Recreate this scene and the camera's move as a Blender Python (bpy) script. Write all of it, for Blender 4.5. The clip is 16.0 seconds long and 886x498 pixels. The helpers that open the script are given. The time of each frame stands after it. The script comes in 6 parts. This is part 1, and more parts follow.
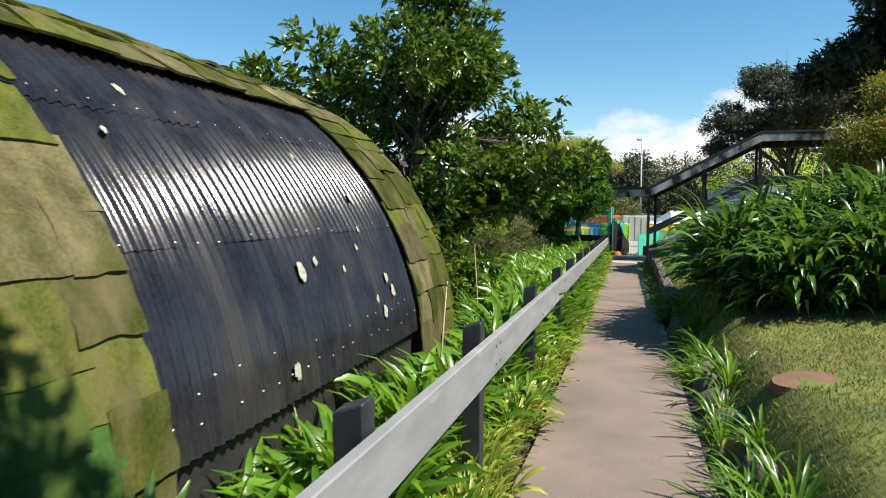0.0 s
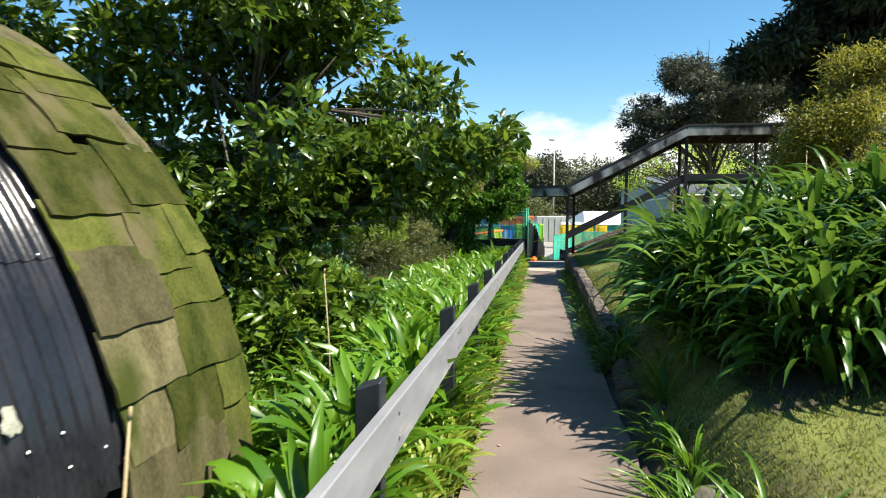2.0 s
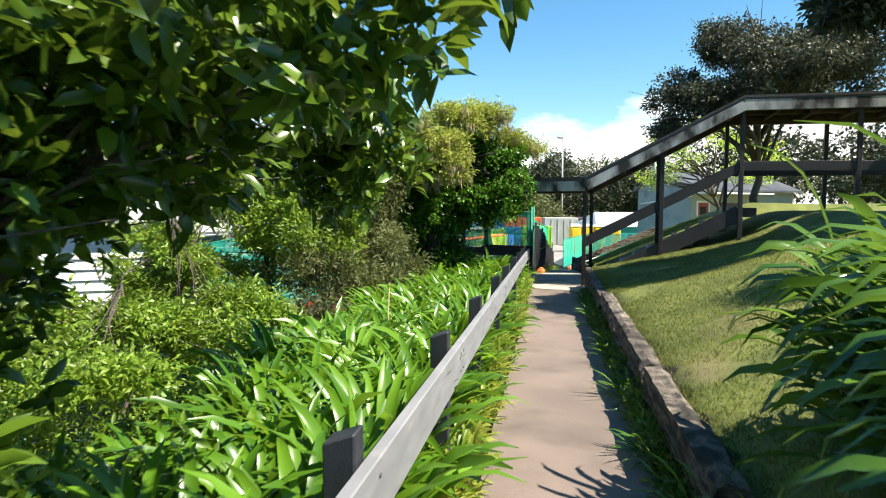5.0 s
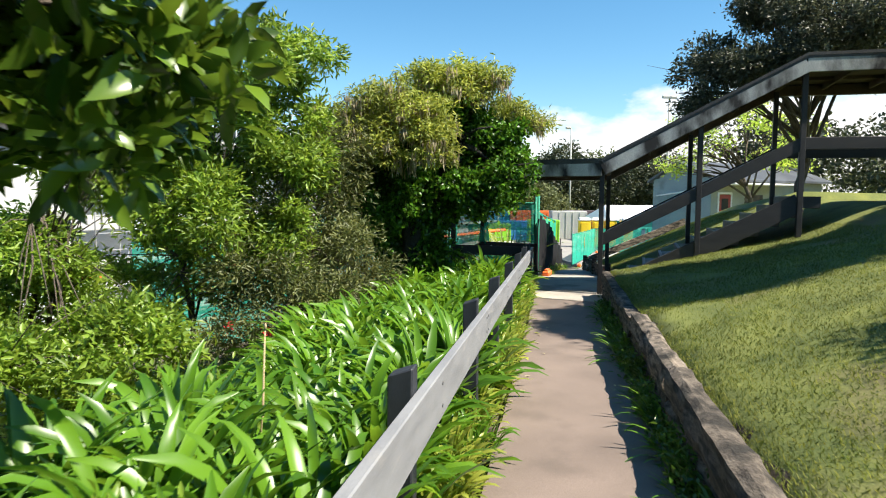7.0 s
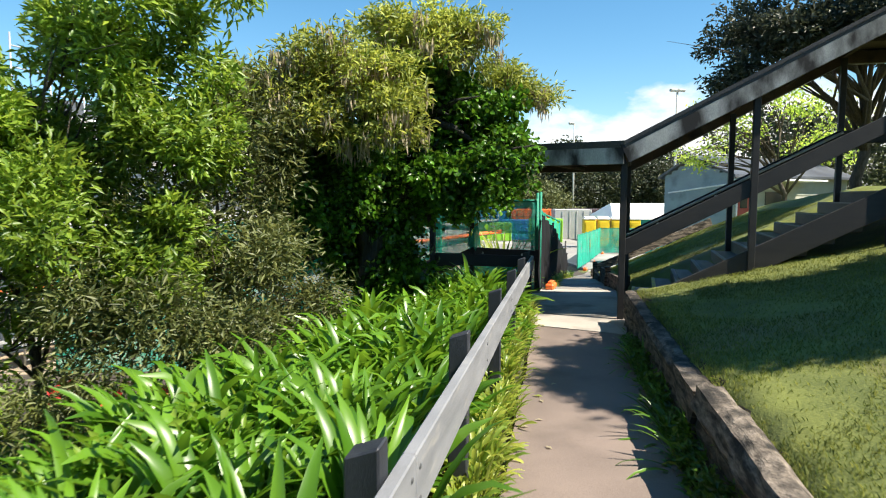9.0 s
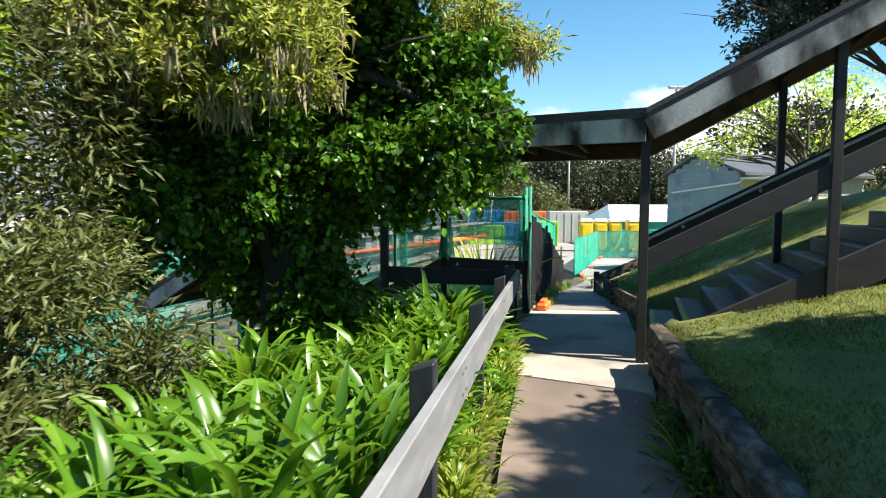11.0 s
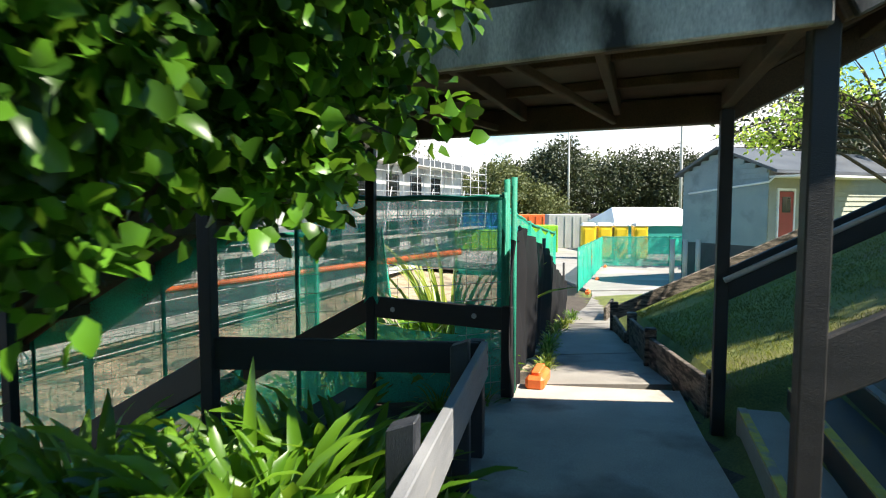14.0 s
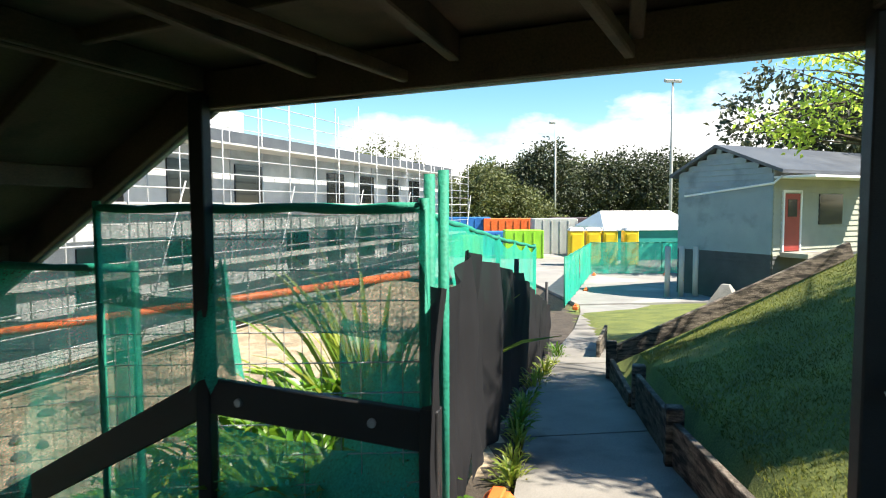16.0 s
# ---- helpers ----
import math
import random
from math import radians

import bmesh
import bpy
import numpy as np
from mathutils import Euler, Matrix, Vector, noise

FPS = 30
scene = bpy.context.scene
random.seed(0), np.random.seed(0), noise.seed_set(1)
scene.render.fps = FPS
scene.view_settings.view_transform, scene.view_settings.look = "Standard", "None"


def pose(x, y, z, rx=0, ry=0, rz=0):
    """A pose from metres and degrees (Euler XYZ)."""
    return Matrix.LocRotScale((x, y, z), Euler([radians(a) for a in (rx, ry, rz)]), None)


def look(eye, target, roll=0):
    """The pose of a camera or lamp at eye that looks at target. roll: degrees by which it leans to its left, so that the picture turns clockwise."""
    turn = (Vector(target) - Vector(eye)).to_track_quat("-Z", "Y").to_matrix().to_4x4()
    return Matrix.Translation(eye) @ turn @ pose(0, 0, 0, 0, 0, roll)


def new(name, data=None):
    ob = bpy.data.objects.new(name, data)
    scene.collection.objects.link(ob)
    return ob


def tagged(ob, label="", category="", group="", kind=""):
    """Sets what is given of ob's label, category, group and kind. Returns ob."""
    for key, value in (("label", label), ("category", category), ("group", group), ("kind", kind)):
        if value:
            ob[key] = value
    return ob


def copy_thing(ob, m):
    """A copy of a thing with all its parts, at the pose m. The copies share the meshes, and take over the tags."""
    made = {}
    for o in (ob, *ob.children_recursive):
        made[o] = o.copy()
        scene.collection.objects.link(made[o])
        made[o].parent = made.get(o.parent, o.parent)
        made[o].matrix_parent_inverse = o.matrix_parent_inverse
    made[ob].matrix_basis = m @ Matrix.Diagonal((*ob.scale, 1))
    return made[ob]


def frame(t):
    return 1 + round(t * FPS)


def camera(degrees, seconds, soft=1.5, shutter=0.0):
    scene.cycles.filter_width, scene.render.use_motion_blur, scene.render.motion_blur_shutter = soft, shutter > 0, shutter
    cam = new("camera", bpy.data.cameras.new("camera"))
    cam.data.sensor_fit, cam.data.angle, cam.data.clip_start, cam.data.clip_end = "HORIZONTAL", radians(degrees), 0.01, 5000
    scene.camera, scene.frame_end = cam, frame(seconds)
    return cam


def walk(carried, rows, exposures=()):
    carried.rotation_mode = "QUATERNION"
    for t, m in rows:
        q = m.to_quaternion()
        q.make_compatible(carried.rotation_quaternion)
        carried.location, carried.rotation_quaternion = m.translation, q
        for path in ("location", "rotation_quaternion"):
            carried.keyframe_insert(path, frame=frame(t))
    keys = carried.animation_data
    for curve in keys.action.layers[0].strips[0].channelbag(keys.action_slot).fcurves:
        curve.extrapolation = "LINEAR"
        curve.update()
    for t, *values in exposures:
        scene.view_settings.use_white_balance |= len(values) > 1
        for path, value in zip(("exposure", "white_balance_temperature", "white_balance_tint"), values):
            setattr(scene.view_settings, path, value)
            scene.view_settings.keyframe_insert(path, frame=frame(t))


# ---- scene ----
cam = camera(69.4, 16.0, soft=1.1, shutter=0.3)
METRES, EYE, TILT, LEAN, TURN = 22.0, 1.6, 0.0, 0.0, 0.0
ROWS = [
    (0.0, 0.0, 0.0, 0.0, 0.02, -4.07, -0.3),
    (0.5, 0.0071, 0.0314, 0.0006, -0.84, -4.15, -0.42),
    (1.0, 0.0166, 0.0637, 0.0, -3.81, -4.07, -0.38),
    (1.5, 0.023, 0.0954, 0.0003, -5.51, -4.02, -0.56),
    (2.0, 0.031, 0.1287, 0.0003, -7.43, -4.02, -0.39),
    (2.5, 0.0379, 0.1601, -0.0027, -7.87, -3.86, -0.42),
    (3.0, 0.0473, 0.1947, -0.003, -7.57, -3.81, -0.34),
    (3.5, 0.055, 0.2241, -0.0027, -7.4, -3.86, -0.38),
    (4.0, 0.065, 0.2587, -0.0029, -7.05, -3.91, -0.31),
    (4.5, 0.0745, 0.2878, -0.003, -6.88, -3.86, -0.3),
    (7.0, 0.119, 0.4397, -0.0075, -6.12, -4.46, -0.34),
    (7.5, 0.1272, 0.4701, -0.0083, -5.89, -4.62, -0.3),
    (8.0, 0.1343, 0.5009, -0.0081, -5.77, -4.7, -0.33),
    (8.5, 0.1426, 0.5314, -0.0085, -5.73, -4.62, -0.18),
    (9.0, 0.1508, 0.5614, -0.0088, -5.94, -4.62, -0.29),
    (9.5, 0.1586, 0.5915, -0.0086, -6.2, -4.64, -0.26),
    (10.0, 0.1675, 0.6209, -0.01, -6.37, -4.57, -0.12),
    (12.5, 0.2091, 0.7652, -0.0146, -6.35, -4.24, -0.3),
    (13.0, 0.2172, 0.7963, -0.014, -6.4, -4.28, -0.24),
    (13.5, 0.2257, 0.8221, -0.0138, -6.49, -4.1, -0.16),
    (14.0, 0.2349, 0.8526, -0.0135, -6.44, -4.13, -0.08),
    (14.5, 0.2425, 0.8789, -0.0133, -6.44, -4.08, -0.02),
    (15.0, 0.2509, 0.909, -0.013, -6.61, -4.09, -0.01),
    (15.5, 0.2605, 0.9337, -0.0126, -7.14, -3.96, 0.05),
    (16.0, 0.2721, 0.961, -0.0112, -7.54, -3.84, 0.16),
]
walk(cam, [(t, pose(0, 0, EYE, TILT, LEAN, TURN) @ pose(METRES * x, METRES * y, METRES * z, 90 + pitch, roll, yaw)) for t, x, y, z, yaw, pitch, roll in ROWS], ((0.0, 1.0, 6900, 10), (4.0, 1.45, 6900, 10), (8.0, 1.24, 6900, 10), (12.5, 1.42, 6900, 10), (16.0, 1.48, 6900, 10)))

# ---- light ----
SUN = Vector((0.54, -0.295, 0.788)).normalized()
world = bpy.data.worlds.new("world")
scene.world = world
world.use_nodes = True
wn, wl = world.node_tree.nodes, world.node_tree.links
wn.clear()
w_out = wn.new("ShaderNodeOutputWorld")
w_bg = wn.new("ShaderNodeBackground")
w_bg.inputs[1].default_value = 0.058
w_sky = wn.new("ShaderNodeTexSky")
w_sky.sky_type = "NISHITA"
w_sky.sun_disc = False
w_sky.sun_elevation = math.asin(SUN.z)
w_sky.sun_rotation = math.atan2(SUN.x, SUN.y)
w_sky.air_density, w_sky.dust_density, w_sky.ozone_density = 1.0, 0.0, 4.0
w_co = wn.new("ShaderNodeTexCoord")
w_map = wn.new("ShaderNodeMapping")
w_map.inputs["Scale"].default_value = (1, 1, 2.0)
w_map.inputs["Location"].default_value = (0.35, 0.2, 0.1)
w_noise = wn.new("ShaderNodeTexNoise")
w_noise.inputs["Scale"].default_value = 3.4
w_noise.inputs["Detail"].default_value = 9
w_noise.inputs["Roughness"].default_value = 0.55
w_sep = wn.new("ShaderNodeSeparateXYZ")
w_band = wn.new("ShaderNodeMapRange")
w_band.inputs["From Min"].default_value, w_band.inputs["From Max"].default_value = 0.02, 0.24
w_band.inputs["To Min"].default_value, w_band.inputs["To Max"].default_value = 0.24, -0.2
w_add = wn.new("ShaderNodeMath")
w_ramp = wn.new("ShaderNodeValToRGB")
w_ramp.color_ramp.elements[0].position, w_ramp.color_ramp.elements[1].position = 0.62, 0.72
w_mix = wn.new("ShaderNodeMix")
w_mix.data_type = "RGBA"
w_mix.inputs["B"].default_value = (9.2, 9.4, 9.7, 1)
wl.new(w_co.outputs["Generated"], w_map.inputs["Vector"])
wl.new(w_map.outputs[0], w_noise.inputs["Vector"])
wl.new(w_co.outputs["Generated"], w_sep.inputs[0])
wl.new(w_sep.outputs["Z"], w_band.inputs["Value"])
w_dir = wn.new("ShaderNodeVectorMath")
w_dir.operation = "DOT_PRODUCT"
w_dir.inputs[1].default_value = (0.42, 0.9, 0.12)
w_side = wn.new("ShaderNodeMapRange")
w_side.inputs["From Min"].default_value, w_side.inputs["From Max"].default_value = 0.75, 1.0
w_side.inputs["To Min"].default_value, w_side.inputs["To Max"].default_value = -0.1, 0.1
wl.new(w_co.outputs["Generated"], w_dir.inputs[0])
wl.new(w_dir.outputs["Value"], w_side.inputs["Value"])
w_sum = wn.new("ShaderNodeMath")
wl.new(w_noise.outputs["Fac"], w_sum.inputs[0])
wl.new(w_side.outputs["Result"], w_sum.inputs[1])
wl.new(w_sum.outputs[0], w_add.inputs[0])
wl.new(w_band.outputs["Result"], w_add.inputs[1])
wl.new(w_add.outputs[0], w_ramp.inputs["Fac"])
wl.new(w_ramp.outputs["Color"], w_mix.inputs["Factor"])
w_sat = wn.new("ShaderNodeHueSaturation")
w_sat.inputs["Hue"].default_value, w_sat.inputs["Saturation"].default_value, w_sat.inputs["Value"].default_value = 0.49, 1.22, 1.42
wl.new(w_sky.outputs[0], w_sat.inputs["Color"])
wl.new(w_sat.outputs[0], w_mix.inputs["A"])
wl.new(w_mix.outputs["Result"], w_bg.inputs[0])
wl.new(w_bg.outputs[0], w_out.inputs[0])
sun_data = bpy.data.lights.new("sun", "SUN")
sun_data.energy, sun_data.angle, sun_data.color = 5.0, radians(0.5), (1.0, 0.95, 0.86)
sun_lamp = new("sun", sun_data)
sun_lamp.matrix_basis = look(SUN * 60, (0, 0, 0))

# ---- materials ----
def mat(name, a, b, size=0.3, rough=0.8, bump=0.3, fine=0.02, stain=None, stain_size=1.5, metal=0.0, per="", spec=0.5, ridge=(1, 1, 1), stain_at=0.6):
    """A surface of two colours at two scales with relief; per: 'island' or 'object' varies it piece by piece."""
    m = bpy.data.materials.new(name)
    m.use_nodes = True
    n, l = m.node_tree.nodes, m.node_tree.links
    p = n["Principled BSDF"]
    p.inputs["Metallic"].default_value = metal
    p.inputs["Specular IOR Level"].default_value = spec
    co = n.new("ShaderNodeTexCoord")
    mp = n.new("ShaderNodeMapping")
    mp.inputs["Scale"].default_value = ridge
    l.new(co.outputs["Object"], mp.inputs[0])
    n1 = n.new("ShaderNodeTexNoise")
    n1.inputs["Scale"].default_value = 1 / size
    n1.inputs["Detail"].default_value = 6
    n2 = n.new("ShaderNodeTexNoise")
    n2.inputs["Scale"].default_value = 1 / fine
    n2.inputs["Detail"].default_value = 4
    l.new(mp.outputs[0], n1.inputs["Vector"])
    l.new(mp.outputs[0], n2.inputs["Vector"])
    fac = n.new("ShaderNodeMath")
    fac.operation = "MULTIPLY_ADD"
    fac.inputs[1].default_value = 0.45
    l.new(n2.outputs["Fac"], fac.inputs[0])
    half = n.new("ShaderNodeMath")
    half.operation = "MULTIPLY"
    half.inputs[1].default_value = 0.6
    l.new(n1.outputs["Fac"], half.inputs[0])
    l.new(half.outputs[0], fac.inputs[2])
    ramp = n.new("ShaderNodeValToRGB")
    ramp.color_ramp.elements[0].position, ramp.color_ramp.elements[1].position = 0.38, 0.66
    ramp.color_ramp.elements[0].color, ramp.color_ramp.elements[1].color = (*a, 1), (*b, 1)
    l.new(fac.outputs[0], ramp.inputs["Fac"])
    colour = ramp.outputs["Color"]
    if per:
        rnd = n.new("ShaderNodeObjectInfo" if per == "object" else "ShaderNodeNewGeometry")
        mr = n.new("ShaderNodeMapRange")
        mr.inputs["To Min"].default_value, mr.inputs["To Max"].default_value = 0.62, 1.35
        l.new(rnd.outputs["Random" if per == "object" else "Random Per Island"], mr.inputs["Value"])
        hs = n.new("ShaderNodeHueSaturation")
        l.new(colour, hs.inputs["Color"])
        l.new(mr.outputs[0], hs.inputs["Value"])
        colour = hs.outputs["Color"]
    if stain:
        n3 = n.new("ShaderNodeTexNoise")
        n3.inputs["Scale"].default_value = 1 / stain_size
        n3.inputs["Detail"].default_value = 8
        l.new(mp.outputs[0], n3.inputs["Vector"])
        r3 = n.new("ShaderNodeValToRGB")
        r3.color_ramp.elements[0].position, r3.color_ramp.elements[1].position = stain_at - 0.08, stain_at + 0.08
        l.new(n3.outputs["Fac"], r3.inputs["Fac"])
        mx = n.new("ShaderNodeMix")
        mx.data_type = "RGBA"
        mx.inputs["B"].default_value = (*stain, 1)
        l.new(r3.outputs["Color"], mx.inputs["Factor"])
        l.new(colour, mx.inputs["A"])
        colour = mx.outputs["Result"]
    l.new(colour, p.inputs["Base Color"])
    rr = n.new("ShaderNodeMapRange")
    rr.inputs["To Min"].default_value, rr.inputs["To Max"].default_value = max(0.05, rough - 0.12), min(1, rough + 0.12)
    l.new(n1.outputs["Fac"], rr.inputs["Value"])
    l.new(rr.outputs[0], p.inputs["Roughness"])
    bp = n.new("ShaderNodeBump")
    bp.inputs["Strength"].default_value = bump
    bp.inputs["Distance"].default_value = fine
    l.new(fac.outputs[0], bp.inputs["Height"])
    l.new(bp.outputs[0], p.inputs["Normal"])
    return m


def leaf_mat(name, a, b, rough=0.35, glow=0.35, per="island", spec=0.5):
    """Leaves that let some light through, each one of its own tone between a and b."""
    m = bpy.data.materials.new(name)
    m.use_nodes = True
    n, l = m.node_tree.nodes, m.node_tree.links
    p, out = n["Principled BSDF"], n["Material Output"]
    p.inputs["Roughness"].default_value = rough
    p.inputs["Specular IOR Level"].default_value = spec
    geo = n.new("ShaderNodeNewGeometry")
    ramp = n.new("ShaderNodeValToRGB")
    ramp.color_ramp.elements[0].color, ramp.color_ramp.elements[1].color = (*a, 1), (*b, 1)
    l.new(geo.outputs["Random Per Island"], ramp.inputs["Fac"])
    co = n.new("ShaderNodeTexCoord")
    no = n.new("ShaderNodeTexNoise")
    no.inputs["Scale"].default_value = 1.3
    l.new(co.outputs["Object"], no.inputs["Vector"])
    mr = n.new("ShaderNodeMapRange")
    mr.inputs["From Min"].default_value, mr.inputs["From Max"].default_value = 0.3, 0.7
    mr.inputs["To Min"].default_value, mr.inputs["To Max"].default_value = 0.7, 1.3
    l.new(no.outputs["Fac"], mr.inputs["Value"])
    hs = n.new("ShaderNodeHueSaturation")
    l.new(ramp.outputs["Color"], hs.inputs["Color"])
    l.new(mr.outputs[0], hs.inputs["Value"])
    l.new(hs.outputs["Color"], p.inputs["Base Color"])
    tr = n.new("ShaderNodeBsdfTranslucent")
    h2 = n.new("ShaderNodeHueSaturation")
    h2.inputs["Hue"].default_value, h2.inputs["Value"].default_value = 0.48, 1.9
    l.new(hs.outputs["Color"], h2.inputs["Color"])
    l.new(h2.outputs["Color"], tr.inputs["Color"])
    mx = n.new("ShaderNodeMixShader")
    mx.inputs[0].default_value = glow
    l.new(p.outputs[0], mx.inputs[1])
    l.new(tr.outputs[0], mx.inputs[2])
    l.new(mx.outputs[0], out.inputs["Surface"])
    return m


def net_mat(name, colour, cover, rough=0.7, pitch=0.012):
    """Woven shade cloth: threads with holes between, cover is the part that the threads fill."""
    m = bpy.data.materials.new(name)
    m.use_nodes = True
    n, l = m.node_tree.nodes, m.node_tree.links
    p, out = n["Principled BSDF"], n["Material Output"]
    p.inputs["Roughness"].default_value = rough
    co = n.new("ShaderNodeTexCoord")
    no = n.new("ShaderNodeTexNoise")
    no.inputs["Scale"].default_value = 1.8
    no.inputs["Detail"].default_value = 5
    l.new(co.outputs["Object"], no.inputs["Vector"])
    fine = n.new("ShaderNodeTexNoise")
    fine.inputs["Scale"].default_value = 1 / pitch
    l.new(co.outputs["Object"], fine.inputs["Vector"])
    sm = n.new("ShaderNodeMath")
    sm.operation = "MULTIPLY_ADD"
    sm.inputs[1].default_value = 0.7
    l.new(no.outputs["Fac"], sm.inputs[0])
    l.new(fine.outputs["Fac"], sm.inputs[2])
    mr = n.new("ShaderNodeMapRange")
    mr.inputs["From Min"].default_value, mr.inputs["From Max"].default_value = 0.55, 1.15
    mr.inputs["To Min"].default_value, mr.inputs["To Max"].default_value = max(0, cover - 0.28), min(1, cover + 0.28)
    l.new(sm.outputs[0], mr.inputs["Value"])
    hs = n.new("ShaderNodeHueSaturation")
    hs.inputs["Color"].default_value = (*colour, 1)
    m2 = n.new("ShaderNodeMapRange")
    m2.inputs["To Min"].default_value, m2.inputs["To Max"].default_value = 0.7, 1.3
    l.new(no.outputs["Fac"], m2.inputs["Value"])
    l.new(m2.outputs[0], hs.inputs["Value"])
    l.new(hs.outputs["Color"], p.inputs["Base Color"])
    trl = n.new("ShaderNodeBsdfTranslucent")
    l.new(hs.outputs["Color"], trl.inputs["Color"])
    m1 = n.new("ShaderNodeMixShader")
    m1.inputs[0].default_value = 0.4
    l.new(p.outputs[0], m1.inputs[1])
    l.new(trl.outputs[0], m1.inputs[2])
    tp = n.new("ShaderNodeBsdfTransparent")
    mx = n.new("ShaderNodeMixShader")
    l.new(mr.outputs[0], mx.inputs[0])
    l.new(tp.outputs[0], mx.inputs[1])
    l.new(m1.outputs[0], mx.inputs[2])
    l.new(mx.outputs[0], out.inputs["Surface"])
    return m


def glass_mat(name):
    m = bpy.data.materials.new(name)
    m.use_nodes = True
    p = m.node_tree.nodes["Principled BSDF"]
    p.inputs["Base Color"].default_value = (0.02, 0.025, 0.03, 1)
    p.inputs["Roughness"].default_value = 0.08
    return m


M_GRASS = mat("lawn", (0.06, 0.082, 0.014), (0.17, 0.19, 0.04), 0.5, 0.95, 0.9, 0.015, (0.16, 0.12, 0.06), 1.6, stain_at=0.66)
M_SOIL = mat("garden soil", (0.03, 0.022, 0.015), (0.09, 0.07, 0.05), 0.3, 0.95, 0.9, 0.02)
M_CLAY = mat("dug clay", (0.2, 0.15, 0.09), (0.44, 0.35, 0.24), 0.5, 0.95, 1.0, 0.08, (0.1, 0.085, 0.06), 1.4)
M_PATH = mat("path surface", (0.125, 0.096, 0.08), (0.205, 0.158, 0.132), 0.7, 0.85, 0.35, 0.008, (0.105, 0.082, 0.068), 0.9, stain_at=0.62)
M_CONC = mat("worn concrete", (0.28, 0.25, 0.215), (0.42, 0.385, 0.33), 0.6, 0.85, 0.35, 0.01, (0.13, 0.115, 0.1), 0.8, stain_at=0.6)
M_LOWER = mat("grey worn path concrete", (0.16, 0.148, 0.132), (0.275, 0.255, 0.225), 0.6, 0.85, 0.35, 0.01, (0.075, 0.07, 0.062), 0.7, stain_at=0.6)
M_YARD = mat("yard asphalt", (0.2, 0.19, 0.18), (0.28, 0.265, 0.25), 0.9, 0.9, 0.3, 0.02, (0.4, 0.39, 0.36), 3.0, stain_at=0.62)
M_RAIL = mat("grey weathered rail paint", (0.15, 0.155, 0.165), (0.235, 0.24, 0.25), 0.4, 0.7, 0.35, 0.006, (0.3, 0.29, 0.27), 0.35, ridge=(1, 1, 5), stain_at=0.68)
M_DARK = mat("dark stained timber", (0.007, 0.007, 0.008), (0.02, 0.018, 0.018), 0.3, 0.6, 0.4, 0.008, ridge=(1, 1, 4), per="object")
M_POST = mat("blue black post stain", (0.01, 0.013, 0.018), (0.03, 0.033, 0.04), 0.3, 0.55, 0.4, 0.008, ridge=(3, 3, 0.6))
M_SLEEPER = mat("weathered sleeper wood", (0.04, 0.03, 0.022), (0.2, 0.165, 0.13), 0.1, 0.95, 1.0, 0.02, (0.018, 0.015, 0.011), 0.22, stain_at=0.52, ridge=(1, 1, 5), per="object")
M_SOFFIT = mat("old brown underside timber", (0.05, 0.032, 0.02), (0.12, 0.08, 0.05), 0.35, 0.85, 0.4, 0.01, (0.02, 0.014, 0.01), 0.5, stain_at=0.62)
M_FASCIA = mat("peeling grey white fascia paint", (0.26, 0.27, 0.27), (0.5, 0.5, 0.48), 0.3, 0.75, 0.35, 0.01, (0.012, 0.011, 0.011), 0.5, ridge=(1, 1, 0.45), stain_at=0.53)
M_ROOF = mat("dark roofing sheet", (0.02, 0.02, 0.022), (0.05, 0.05, 0.052), 0.4, 0.6, 0.3, 0.02)
M_SHEET = mat("black corrugated sheet", (0.007, 0.008, 0.01), (0.022, 0.023, 0.028), 0.25, 0.19, 0.12, 0.01, (0.034, 0.032, 0.029), 0.3, ridge=(1, 1, 0.35), stain_at=0.6, spec=0.36)
M_TURF = mat("moss grown turf mat", (0.022, 0.034, 0.005), (0.085, 0.09, 0.02), 0.12, 1.0, 1.0, 0.01, (0.1, 0.085, 0.045), 0.3, ridge=(1, 1, 0.4), per="object", spec=0.1)
M_TURF_NEW = mat("bright artificial turf", (0.016, 0.042, 0.009), (0.042, 0.095, 0.02), 0.3, 1.0, 1.0, 0.012, (0.07, 0.09, 0.02), 0.25, spec=0.1, stain_at=0.6, ridge=(1, 1, 0.4), per="object")
M_TURF_OLD = mat("faded brown turf", (0.05, 0.046, 0.02), (0.14, 0.125, 0.065), 0.12, 1.0, 1.0, 0.01, (0.04, 0.05, 0.01), 0.3, ridge=(1, 1, 0.4), per="object", spec=0.1)
M_LICHEN = mat("pale lichen", (0.2, 0.21, 0.16), (0.38, 0.38, 0.31), 0.03, 0.95, 0.8, 0.008)
M_SCREW = mat("pale screw heads", (0.28, 0.29, 0.3), (0.45, 0.46, 0.48), 0.05, 0.35, 0.1, 0.005, metal=0.6)
M_WHITE = mat("white painted boards", (0.62, 0.63, 0.64), (0.76, 0.77, 0.78), 0.6, 0.6, 0.1, 0.02)
M_BLUE = mat("pale blue grey weatherboard paint", (0.21, 0.27, 0.29), (0.28, 0.34, 0.36), 0.8, 0.6, 0.15, 0.02, (0.17, 0.21, 0.22), 0.9, stain_at=0.64)
M_SKIRT = mat("dark slatted base boards", (0.035, 0.04, 0.045), (0.075, 0.08, 0.085), 0.6, 0.7, 0.2, 0.02)
M_CREAM = mat("cream wall paint", (0.27, 0.28, 0.23), (0.35, 0.35, 0.29), 0.6, 0.6, 0.1, 0.02)
